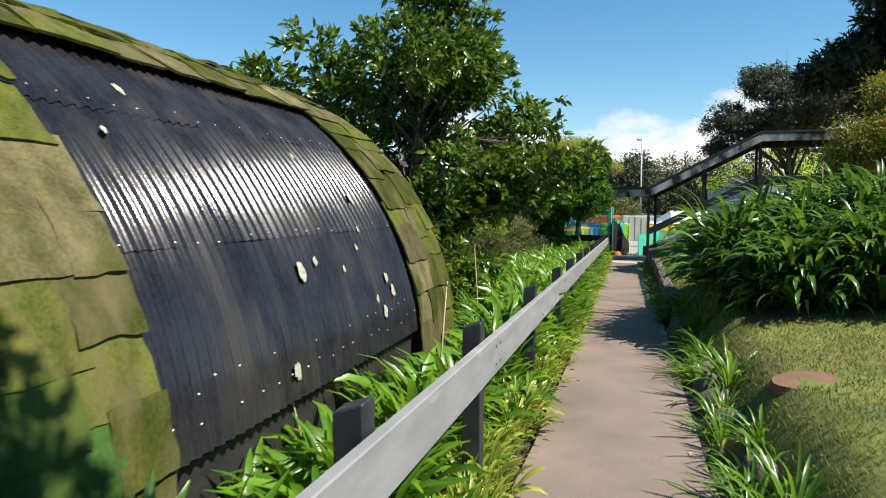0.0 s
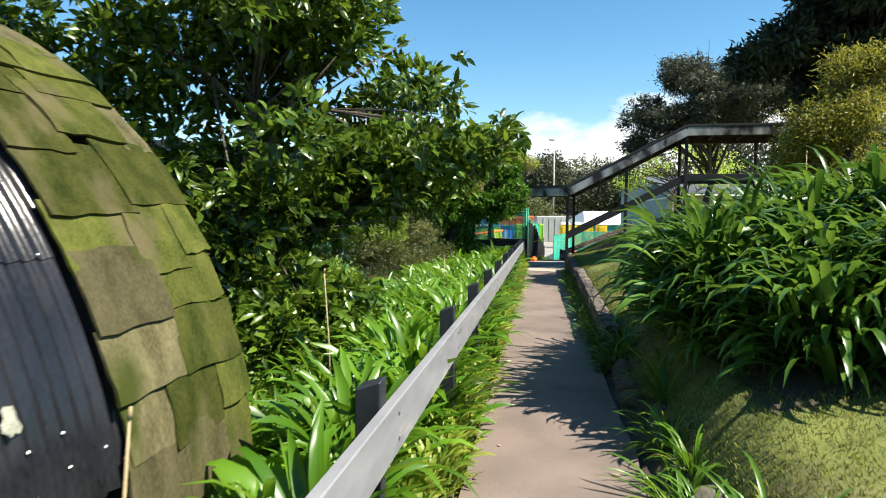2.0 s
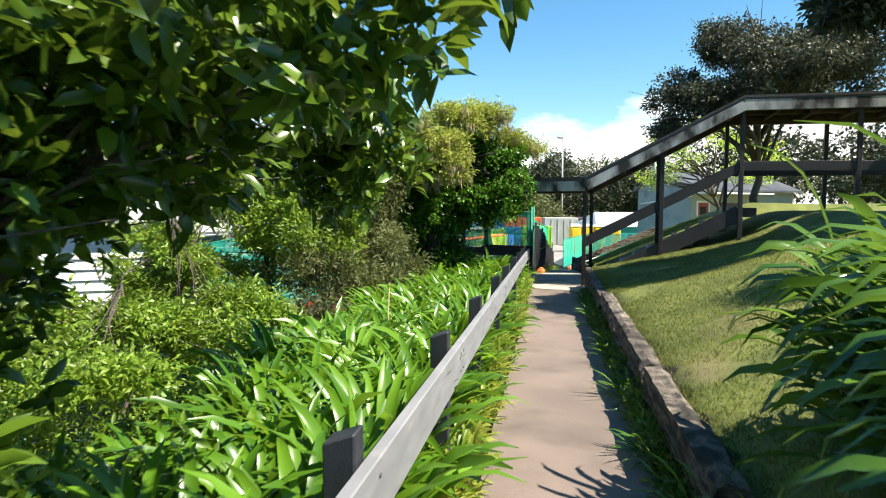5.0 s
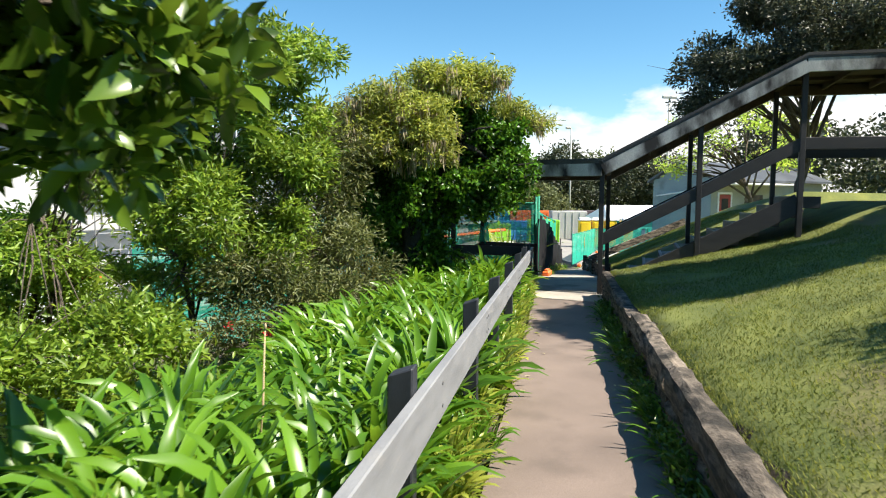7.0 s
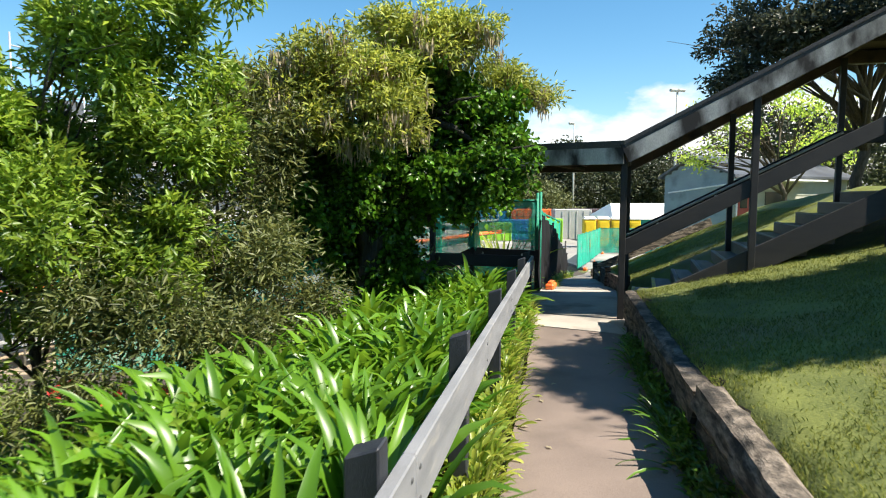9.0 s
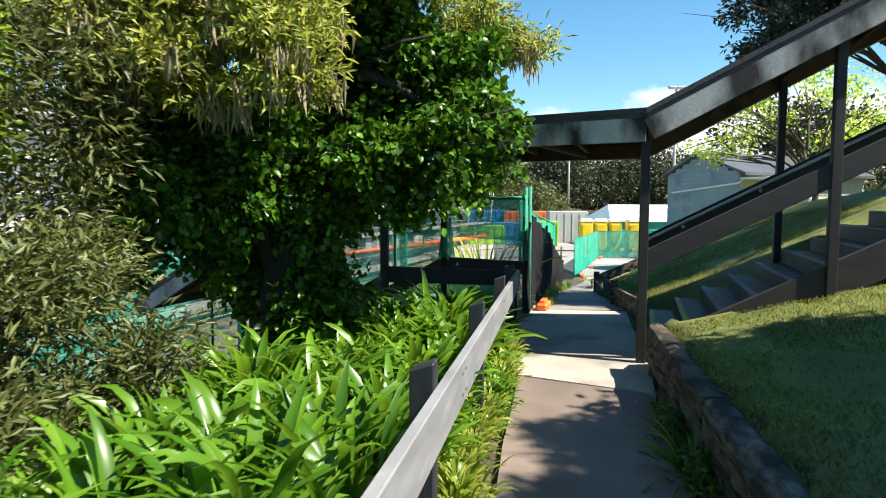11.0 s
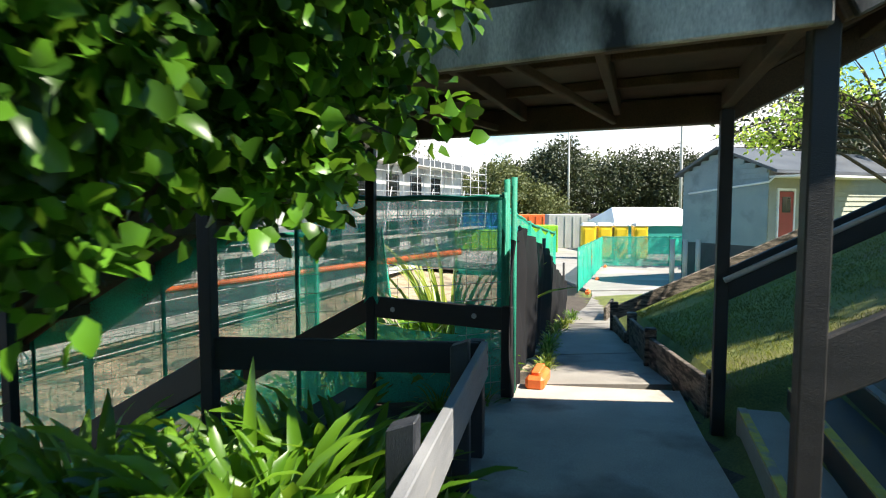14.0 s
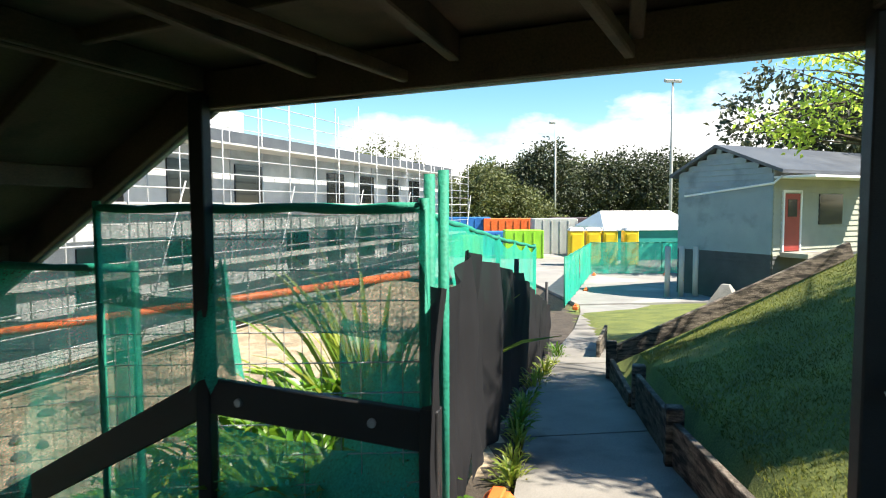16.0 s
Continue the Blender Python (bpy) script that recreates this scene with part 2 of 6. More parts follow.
M_RED = mat("dark red door paint", (0.23, 0.025, 0.02), (0.33, 0.045, 0.035), 0.5, 0.4, 0.05, 0.02)
M_STEEL = mat("galvanised scaffold tube", (0.36, 0.37, 0.38), (0.55, 0.56, 0.57), 0.4, 0.45, 0.1, 0.01, metal=0.4)
M_GREENPOLE = mat("green wrapped post", (0.0, 0.16, 0.1), (0.01, 0.26, 0.17), 0.2, 0.7, 0.5, 0.02)
M_ORANGE = mat("orange plastic", (0.72, 0.11, 0.02), (0.9, 0.2, 0.04), 0.3, 0.5, 0.2, 0.01)
M_YELLOW = mat("yellow cabin plastic", (0.72, 0.48, 0.015), (0.84, 0.6, 0.03), 0.5, 0.45, 0.05, 0.02)
M_NOSE = mat("worn yellow nosing paint", (0.5, 0.38, 0.04), (0.66, 0.55, 0.08), 0.1, 0.7, 0.3, 0.01, (0.28, 0.25, 0.2), 0.12, stain_at=0.55)
M_TENT = mat("white tent fabric", (0.78, 0.78, 0.78), (0.88, 0.88, 0.88), 1.0, 0.6, 0.1, 0.05)
M_TEAL = mat("teal tent wall", (0.005, 0.2, 0.17), (0.01, 0.27, 0.22), 1.0, 0.6, 0.1, 0.05)
M_SKIPB = mat("blue skip paint", (0.02, 0.12, 0.4), (0.03, 0.2, 0.55), 0.5, 0.5, 0.1, 0.02)
M_SKIPG = mat("lime skip paint", (0.2, 0.5, 0.02), (0.28, 0.6, 0.04), 0.5, 0.5, 0.1, 0.02)
M_CONT = mat("grey container paint", (0.36, 0.36, 0.33), (0.46, 0.46, 0.43), 0.8, 0.6, 0.2, 0.02)
M_BROWNCONT = mat("dull maroon container paint", (0.05, 0.03, 0.035), (0.09, 0.06, 0.065), 0.8, 0.6, 0.2, 0.02)
M_BUILD = mat("grey precast wall", (0.32, 0.33, 0.34), (0.5, 0.51, 0.52), 1.5, 0.8, 0.2, 0.03, (0.6, 0.6, 0.6), 3.0)
M_BROOF = mat("long dark roof edge", (0.05, 0.055, 0.065), (0.09, 0.1, 0.11), 1.0, 0.5, 0.1, 0.03)
M_GLASS = glass_mat("dark glass")
M_BARK = mat("rough brown bark", (0.045, 0.035, 0.025), (0.13, 0.105, 0.08), 0.08, 0.95, 1.0, 0.02, ridge=(3, 3, 0.7))
# darker copy of M_BARK: the shade inside the ivy crown is in its colour
M_BARK_SHADED = mat("ivy tree bark darkened for crown shade", (0.008, 0.009, 0.006), (0.028, 0.026, 0.02), 0.08, 0.95, 1.0, 0.03, ridge=(3, 3, 0.7))
M_STONE = mat("grey pyramid stone", (0.2, 0.19, 0.17), (0.32, 0.3, 0.27), 0.2, 0.9, 0.5, 0.02)
M_ROCK = mat("mossy edging rock", (0.05, 0.045, 0.04), (0.16, 0.14, 0.11), 0.12, 0.95, 0.9, 0.02, (0.05, 0.065, 0.02), 0.2)
M_BRICKSTONE = mat("reddish stepping stone", (0.13, 0.062, 0.042), (0.2, 0.105, 0.07), 0.12, 0.95, 0.7, 0.012)
N_GREEN = net_mat("green debris net", (0.02, 0.46, 0.33), 0.72)
N_TURQ = net_mat("turquoise shade cloth", (0.01, 0.55, 0.38), 0.86)
N_BLACK = net_mat("black shade cloth", (0.03, 0.03, 0.033), 1.25, 0.95)
N_BLACK.node_tree.nodes["Principled BSDF"].inputs["Specular IOR Level"].default_value = 0.1
L_AGA = leaf_mat("agapanthus leaf", (0.042, 0.125, 0.008), (0.13, 0.27, 0.02), 0.34, 0.35)
L_AGAD = leaf_mat("deep green strap leaf", (0.028, 0.085, 0.01), (0.1, 0.2, 0.025), 0.3, 0.3)
L_AGAY = leaf_mat("yellowing strap leaf", (0.11, 0.2, 0.02), (0.36, 0.4, 0.07), 0.4, 0.4)
L_BIG = leaf_mat("glossy oval leaf", (0.02, 0.052, 0.006), (0.1, 0.17, 0.016), 0.27, 0.26)
L_LIGHT = leaf_mat("light green leaf", (0.08, 0.155, 0.012), (0.23, 0.34, 0.045), 0.42, 0.4)
L_IVY = leaf_mat("ivy leaf", (0.01, 0.034, 0.004), (0.085, 0.22, 0.016), 0.33, 0.24, spec=0.25)
L_KOWHAI = leaf_mat("fine yellow green leaf", (0.15, 0.2, 0.025), (0.33, 0.37, 0.075), 0.5, 0.4)
L_CATKIN = leaf_mat("dry hanging pod", (0.26, 0.22, 0.13), (0.42, 0.37, 0.25), 0.8, 0.3)
L_DARK = leaf_mat("dark evergreen leaf", (0.012, 0.02, 0.012), (0.04, 0.06, 0.028), 0.5, 0.2)
L_OLIVE = leaf_mat("olive leaf", (0.05, 0.07, 0.018), (0.15, 0.17, 0.05), 0.5, 0.3)
L_GREY = leaf_mat("grey green leaf", (0.025, 0.034, 0.018), (0.07, 0.082, 0.045), 0.5, 0.25)
L_YELLOW = leaf_mat("golden conifer leaf", (0.07, 0.085, 0.01), (0.24, 0.24, 0.03), 0.55, 0.35)
L_SPRING = leaf_mat("new spring leaf", (0.2, 0.32, 0.04), (0.4, 0.52, 0.1), 0.5, 0.6)
L_GRASS = leaf_mat("lawn blade", (0.06, 0.1, 0.014), (0.2, 0.22, 0.045), 0.6, 0.35)
L_RED = leaf_mat("red flower", (0.5, 0.02, 0.02), (0.75, 0.06, 0.04), 0.6, 0.3)
L_FLOWER = leaf_mat("orange flower", (0.8, 0.12, 0.02), (0.9, 0.3, 0.05), 0.6, 0.3)
L_FAR = leaf_mat("far wood leaf", (0.02, 0.03, 0.015), (0.06, 0.075, 0.03), 0.6, 0.15)
L_FARG = leaf_mat("far olive leaf", (0.06, 0.075, 0.025), (0.14, 0.16, 0.055), 0.6, 0.2)


# ---- building helpers ----
OX, DX, DY = -0.05, 0.2805, 0.9598


def at(s, w, z=0.0):
    """A place by the path: s metres along it, w to its right."""
    return Vector((OX + DX * s + DY * w, DY * s - DX * w, z))


def sw(x, y):
    return DX * (x - OX) + DY * y, DY * (x - OX) - DX * y


PROFILE = ((-30, 0.05), (3, 0.05), (10, -0.1), (17, -0.25), (23, -0.27), (27.6, -0.6), (30, -0.85), (36, -1.5), (43, -2.1), (50, -2.25), (3000, -2.25))


def lerp(table, v):
    if v <= table[0][0]:
        return table[0][1]
    for (a, p), (b, q) in zip(table, table[1:]):
        if v <= b:
            return p + (q - p) * (v - a) / (b - a)
    return table[-1][1]


def path_z(y):
    return lerp(PROFILE, y)


def smooth(a, b, v):
    k = min(1, max(0, (v - a) / (b - a)))
    return k * k * (3 - 2 * k)


def ground_z(x, y):
    s, w = sw(x, y)
    g = path_z(y)
    far = smooth(46, 60, y)
    if w >= 0:
        if w < 0.6:
            return g - 0.06
        wall = smooth(9.2, 10.4, y)
        soft = g - 0.06 + 0.5 * smooth(0.6, 1.15, w) + 0.13 * max(0, min(w, 8) - 1.25)
        if y < 22.6:
            hard = (g - 0.06 if w < 0.74 else max(g + 0.2, 0.2) + lerp(((10, 0.34), (15, 0.3), (19, 0.2), (22, 0.19)), y) * (min(w, 3.4) - 0.74))
            hard += (1.45 - hard) * smooth(3.2, 5.6, w)
        elif w < 0.98:
            hard = g - 0.06
        else:
            tier = (0.06 + 0.05 * (min(w, 9) - 0.98)) * (1 - smooth(37, 40, y)) - 0.02
            lawn = min(0.2 + 0.42 * (w - 0.98), 1.9)
            hard = g + lawn + (tier - lawn) * smooth(28.2 + 0.06 * (x - 8.9), 33, y)
        dx, dy = x - 6.65, y - 20.75
        up, over = 0.94 * dx - 0.34 * dy, 0.34 * dx + 0.94 * dy
        if -0.1 < up < 3.6 and -0.15 < over < 2.5:
            hard = min(hard, -0.26 + up * 0.52 - 0.1)
        z = soft + (hard - soft) * wall
        z += 0.3 * math.exp(-((s - 8.9) / 1.4) ** 2 - ((w - 3.2) / 1.9) ** 2)
    else:
        if w > -0.6:
            return g - 0.06
        drop = lerp(((-40, -1.7), (-4.4, -1.6), (-1.5, -0.3), (-0.75, -0.03), (-0.6, -0.03)), w)
        bed = lerp(((-40, -1.7), (-5.2, -1.5), (-2.5, -0.2), (-0.6, -0.02)), w)
        drop += (bed - drop) * smooth(5.8, 7.4, y)
        site = lerp(((-40, -2.9), (-5.5, -2.8), (-0.6, g - 0.05)), w) - g
        k = smooth(24.5, 29, y)
        z = g - 0.03 + drop * (1 - k) + site * k
    z += 0.03 * noise.noise(Vector((x * 0.9, y * 0.9, 0)))
    return z * (1 - far) - 2.25 * far


def mesh_of(name, verts, faces, material):
    me = bpy.data.meshes.new(name)
    me.from_pydata([tuple(v) for v in verts], [], faces)
    me.update()
    for m in material if isinstance(material, (list, tuple)) else (material,):
        me.materials.append(m)
    return me


def thing(name, label, category, place=(0, 0, 0), group="", kind=""):
    ob = new(name)
    ob.location = place
    ob.empty_display_size = 0.1
    return tagged(ob, label, category, group, kind)


def part(name, bm, material, parent=None, label="", smooth_faces=False):
    me = bpy.data.meshes.new(name)
    bm.to_mesh(me)
    bm.free()
    for m in material if isinstance(material, (list, tuple)) else (material,):
        me.materials.append(m)
    if smooth_faces:
        me.shade_smooth()
    ob = new(name, me)
    ob.parent = parent
    return tagged(ob, label)


def part_data(name, verts, faces, material, parent=None, label="", smooth_faces=False):
    me = mesh_of(name, verts, faces, material)
    if smooth_faces:
        me.shade_smooth()
    ob = new(name, me)
    ob.parent = parent
    return tagged(ob, label)


def box(bm, size, m=None, bevel=0.006, rough=0.0, cuts=0):
    """A board with worn edges, size x y z about the middle, moved by m."""
    r = bmesh.ops.create_cube(bm, size=1.0, matrix=Matrix.Diagonal((*size, 1)))
    vs = r["verts"]
    if bevel:
        es = list({e for v in vs for e in v.link_edges})
        rb = bmesh.ops.bevel(bm, geom=es, offset=bevel, segments=1, affect="EDGES", profile=0.6)
        vs = list({v for f in rb["faces"] for v in f.verts} | {v for v in vs if v.is_valid})
    if rough:
        for v in vs:
            v.co += Vector([random.uniform(-rough, rough) for _ in range(3)])
    if m is not None:
        bmesh.ops.transform(bm, matrix=m, verts=vs)
    return vs


def frame_between(a, b, up=(0, 0, 1)):
    """A pose at the middle of a and b, x along them, z as near up as can be."""
    a, b = Vector(a), Vector(b)
    x = (b - a).normalized()
    y = Vector(up).cross(x).normalized()
    z = x.cross(y)
    m = Matrix((x, y, z)).transposed().to_4x4()
    m.translation = (a + b) / 2
    return m


def beam(bm, a, b, thick, high, bevel=0.006, up=(0, 0, 1)):
    return box(bm, ((Vector(b) - Vector(a)).length, thick, high), frame_between(a, b, up), bevel)


def tube_data(points, radii, sides=6, v0=0):
    """Verts and faces of a tapered bent tube."""
    verts, faces = [], []
    pts = [Vector(p) for p in points]
    for i, p in enumerate(pts):
        d = (pts[min(i + 1, len(pts) - 1)] - pts[max(i - 1, 0)]).normalized()
        u = d.orthogonal().normalized() if abs(d.z) > 0.9 else d.cross(Vector((0, 0, 1))).normalized()
        v = d.cross(u)
        for k in range(sides):
            a = 2 * math.pi * k / sides
            verts.append(p + (u * math.cos(a) + v * math.sin(a)) * radii[i])
    for i in range(len(pts) - 1):
        for k in range(sides):
            a, b = v0 + i * sides + k, v0 + i * sides + (k + 1) % sides
            faces.append((a, b, b + sides, a + sides))
    faces.append(tuple(v0 + k for k in reversed(range(sides))))
    faces.append(tuple(v0 + (len(pts) - 1) * sides + k for k in range(sides)))
    return verts, faces


def tubes(name, runs, material, parent=None, label="", sides=6):
    verts, faces = [], []
    for points, radii in runs:
        v, f = tube_data(points, radii, sides, len(verts))
        verts += v
        faces += f
    return part_data(name, verts, faces, material, parent, label, True)


def leaves_data(centres, outward, length, width, rng, droop=0.3, spread=1.0, kind="oval"):
    """Folded leaves at the centres (n x 3), turned about outward directions."""
    n = len(centres)
    d = outward + rng.normal(0, spread, (n, 3))
    d[:, 2] -= droop
    d /= np.linalg.norm(d, axis=1)[:, None]
    t = rng.normal(0, 1, (n, 3))
    side = np.cross(d, t)
    side /= np.linalg.norm(side, axis=1)[:, None] + 1e-9
    up = np.cross(side, d)
    flip = np.sign(up[:, 2])[:, None] + (up[:, 2] == 0)[:, None]
    up, side = up * flip, side * flip
    ln = (length * rng.uniform(0.65, 1.25, n))[:, None]
    wd = (width * rng.uniform(0.7, 1.2, n))[:, None]
    base = centres
    mid = base + d * ln * 0.5
    tip = base + d * ln - up * ln * 0.18
    if kind == "fine":
        m1, m2 = base + d * ln * 0.33, base + d * ln * 0.7 - up * ln * 0.05
        rows = [base, m1, m2, tip, m1 + side * wd * 0.48 + up * wd * 0.16, m2 + side * wd * 0.4 + up * wd * 0.13, m1 - side * wd * 0.48 + up * wd * 0.16, m2 - side * wd * 0.4 + up * wd * 0.13]
        verts = np.stack(rows, 1).reshape(-1, 3)
        i = (np.arange(n) * 8)[:, None, None]
        tri = np.array([(0, 4, 1), (4, 5, 2), (4, 2, 1), (5, 3, 2), (0, 1, 6), (1, 2, 7), (1, 7, 6), (2, 3, 7)])[None]
        return verts, (i + tri).reshape(-1, 3)
    l = mid + side * wd * 0.5 + up * wd * 0.14
    r = mid - side * wd * 0.5 + up * wd * 0.14
    verts = np.stack([base, l, tip, r], 1).reshape(-1, 3)
    i = np.arange(n) * 4
    faces = np.stack([np.stack([i, i + 1, i + 2], 1), np.stack([i, i + 2, i + 3], 1)], 1).reshape(-1, 3)
    return verts, faces


def leaves_object(name, verts, faces, material, parent, label=""):
    me = bpy.data.meshes.new(name)
    me.vertices.add(len(verts))
    me.vertices.foreach_set("co", np.asarray(verts, dtype=np.float32).ravel())
    nf = len(faces)
    me.loops.add(nf * 3)
    me.loops.foreach_set("vertex_index", np.asarray(faces, dtype=np.int32).ravel())
    me.polygons.add(nf)
    me.polygons.foreach_set("loop_start", np.arange(nf, dtype=np.int32) * 3)
    me.polygons.foreach_set("loop_total", np.full(nf, 3, dtype=np.int32))
    me.update(calc_edges=True)
    me.validate()
    me.shade_smooth()
    me.materials.append(material)
    ob = new(name, me)
    ob.parent = parent
    return tagged(ob, label)


def crown_points(lobes, n, rng, shell=0.55, clump=0.22, per=9):
    """Leaf places in twig clumps in a set of ellipsoid lobes (centre, radii), denser to the outside, with gaps."""
    vol = np.array([r[0] * r[1] * r[2] for _, r in lobes]) ** 0.75
    pick = rng.choice(len(lobes), n // per + 1, p=vol / vol.sum())
    cs, out = [], []
    for k in pick:
        c, r = lobes[k]
        d = rng.normal(0, 1, 3)
        d /= np.linalg.norm(d)
        q = shell + (1 - shell) * rng.random() ** 0.6
        q *= 0.86 + 0.3 * rng.random()
        p = np.array(c) + d * np.array(r) * q
        pts = p + rng.normal(0, clump * 0.5, (per, 3))
        o = d * np.array([1, 1, 0.6]) + np.array([0, 0, 0.25])
        cs.append(pts)
        out.append(np.repeat(o[None], per, 0))
    return np.concatenate(cs)[:n], np.concatenate(out)[:n]


def grow(base, top, lobes, r0, rng, limbs=7, twigs=3):
    """Runs of tubes: a trunk from base to top, limbs to the lobes and twigs off these."""
    base, top = Vector(base), Vector(top)
    runs = []
    pts = [base.lerp(top, k / 5) + Vector((rng.normal(0, 0.05), rng.normal(0, 0.05), 0)) * (k > 0) for k in range(6)]
    runs.append((pts, [r0 * (1 - 0.1 * k) for k in range(6)]))
    for i in range(limbs):
        c, r = lobes[i % len(lobes)]
        a = pts[2 + i % 4]
        e = Vector(c) + Vector([rng.normal(0, 0.45) * q for q in r])
        b1 = a.lerp(e, 0.35) + Vector((0, 0, 0.12 * (e - a).length))
        b2 = a.lerp(e, 0.7) + Vector((rng.normal(0, 0.08), rng.normal(0, 0.08), 0.1 * (e - a).length))
        runs.append(([a, b1, b2, e], [r0 * 0.45, r0 * 0.32, r0 * 0.2, r0 * 0.07]))
        for _ in range(twigs):
            f = b2.lerp(e, rng.random()) + Vector([rng.normal(0, 0.5) * q for q in r])
            m = b1.lerp(f, 0.6) + Vector((0, 0, 0.05))
            runs.append(([b1, m, f], [r0 * 0.2, r0 * 0.12, r0 * 0.03]))
    return runs


def clumpy(lobes, k, f, rng):
    """Each lobe broken into k smaller clumps on and in it, so that the crown has gaps and an uneven outline."""
    out = []
    for c, r in lobes:
        for _ in range(k):
            d = rng.normal(0, 1, 3)
            d *= rng.uniform(0.45, 0.95) / np.linalg.norm(d)
            q = f * rng.uniform(0.7, 1.3)
            out.append((tuple(np.array(c) + d * np.array(r)), (r[0] * q + 0.06, r[1] * q + 0.06, r[2] * q * 0.8 + 0.05)))
    return out


def tree(name, label, category, base, top, lobes, n, leaf, width, material, seed, r0=0.09, shell=0.5, clump=0.22, per=9, droop=0.3, spread=0.9, limbs=7, twigs=3, bark=None, group="", kind="oval", split=(9, 0.36)):
    """A tree with trunk, limbs and a crown of leaves; places are in the world."""
    rng = np.random.default_rng(seed)
    ob = thing(name, label, category, base, group)
    b = Vector(base)
    loc = [(tuple(Vector(c) - b), r) for c, r in lobes]
    tubes("trunk", grow((0, 0, -0.15), Vector(top) - b, loc, r0, rng, limbs, twigs), bark or M_BARK, ob, "rough brown trunk and limbs")
    c, o = crown_points(clumpy(loc, split[0], split[1], rng), n, rng, shell, clump, per)
    v, f = leaves_data(c, o, leaf, width, rng, droop, spread, kind)
    leaves_object("crown", v, f, material, ob)
    return ob

# ---- ground ----
def axis_steps(stops):
    out = []
    for a, b, step in stops:
        k = max(1, round((b - a) / step))
        out += [a + (b - a) * i / k for i in range(k)]
    return out + [stops[-1][1]]


def build_ground():
    xs = axis_steps(((-2500, -200, 500), (-200, -30, 34), (-30, -8, 2), (-8, 14, 0.16), (14, 30, 1), (30, 200, 17), (200, 2500, 500)))
    ys = axis_steps(((-2500, -100, 500), (-100, -4, 8), (-4, 34, 0.18), (34, 60, 1), (60, 200, 14), (200, 2500, 500)))
    verts = [(x, y, ground_z(x, y)) for y in ys for x in xs]
    nx = len(xs)
    faces, idx = [], []
    for j in range(len(ys) - 1):
        for i in range(nx - 1):
            faces.append((j * nx + i, j * nx + i + 1, (j + 1) * nx + i + 1, (j + 1) * nx + i))
            x, y = (xs[i] + xs[i + 1]) / 2, (ys[j] + ys[j + 1]) / 2
            s, w = sw(x, y)
            k = 0
            if w < -0.5 and y < 25.4:
                k = 1
            elif w < -0.5 and y < 62 and w > -45:
                k = 2
            elif 6.8 < s < 10.6 and 1.2 < w < 5.3:
                k = 1
            elif w >= -0.5 and w < 0.78:
                k = 1
            idx.append(k)
    me = mesh_of("ground", verts, faces, (M_GRASS, M_SOIL, M_CLAY))
    me.polygons.foreach_set("material_index", idx)
    me.shade_smooth()
    tagged(new("ground", me), "mown lawn bank, garden soil and dug clay", "ground", kind="structure")


build_ground()


def strip(name, label, category, rows, material, depth=0.12, parent=None):
    """A slab between pairs of edge points (left, right), with its own thickness."""
    verts, faces = [], []
    for a, b in rows:
        a, b = Vector(a), Vector(b)
        verts += [a, b, b - Vector((0, 0, depth)), a - Vector((0, 0, depth))]
    for i in range(len(rows) - 1):
        for k in range(4):
            faces.append((4 * i + k, 4 * i + (k + 1) % 4, 4 * i + 4 + (k + 1) % 4, 4 * i + 4 + k))
    faces += [(3, 2, 1, 0), tuple(4 * (len(rows) - 1) + k for k in range(4))]
    faces = [tuple(reversed(f)) for f in faces]
    ob = part_data(name, verts, faces, material, parent)
    return tagged(ob, label, category, kind="structure") if parent is None else ob


rows = []
for i in range(75):
    s = -4 + i * 0.34
    jl, jr = 0.03 * noise.noise(Vector((s * 1.3, 0, 0))), 0.03 * noise.noise(Vector((s * 1.3, 5, 0)))
    a, b = at(s, -0.53 + jl), at(s, 0.53 + jr)
    rows.append(((a.x, a.y, path_z(a.y)), (b.x, b.y, path_z(b.y) + 0.005)))
strip("path", "narrow worn brown grey paved footpath between garden beds", "footpath", rows, M_PATH)
# the concrete landing below the covered way
LAND = [(at(21.15, -0.56), at(20.75, 0.6)), (at(22.6, -0.75), at(22.2, 0.72)), (at(24.2, -0.95), at(23.9, 0.75)), (at(25.3, -0.62), at(25.2, 0.84))]
strip("landing_paving", "pale concrete landing slab below the covered way", "pavement", [((a.x, a.y, path_z(a.y) + 0.012), (b.x, b.y, path_z(b.y) + 0.012)) for a, b in LAND], M_CONC)
LOWER = [((6.78, 24.45), (8.02, 24.25)), ((7.28, 26.0), (8.45, 26.0)), ((7.72, 27.6), (8.75, 27.6)), ((8.45, 29.4), (9.3, 29.4)), ((9.1, 30.9), (9.95, 30.5)), ((10.6, 34.4), (11.4, 34.2)), ((12.4, 39), (13.2, 38.4)), ((13.8, 43), (15.5, 41))]
for i, ((a, b), (c, d)) in enumerate(zip(LOWER, LOWER[1:])):
    rows = []
    for k in range(4):
        f = k / 3 * 0.992
        p, q = Vector(a).lerp(Vector(c), f), Vector(b).lerp(Vector(d), f)
        rows.append(((p.x, p.y, path_z(p.y) + 0.004 * (i % 2)), (q.x, q.y, path_z(q.y) + 0.004 * (i % 2))))
    strip("footpath_slab", "grey brown concrete path slab with a dark joint", "pavement", rows, M_LOWER if i < 6 else M_YARD)
YARD = [((13.2, 41.6), (18.4, 41.4)), ((13.6, 44), (19, 44)), ((14, 50), (27, 50)), ((8, 54), (34, 54)), ((4, 70), (44, 70))]
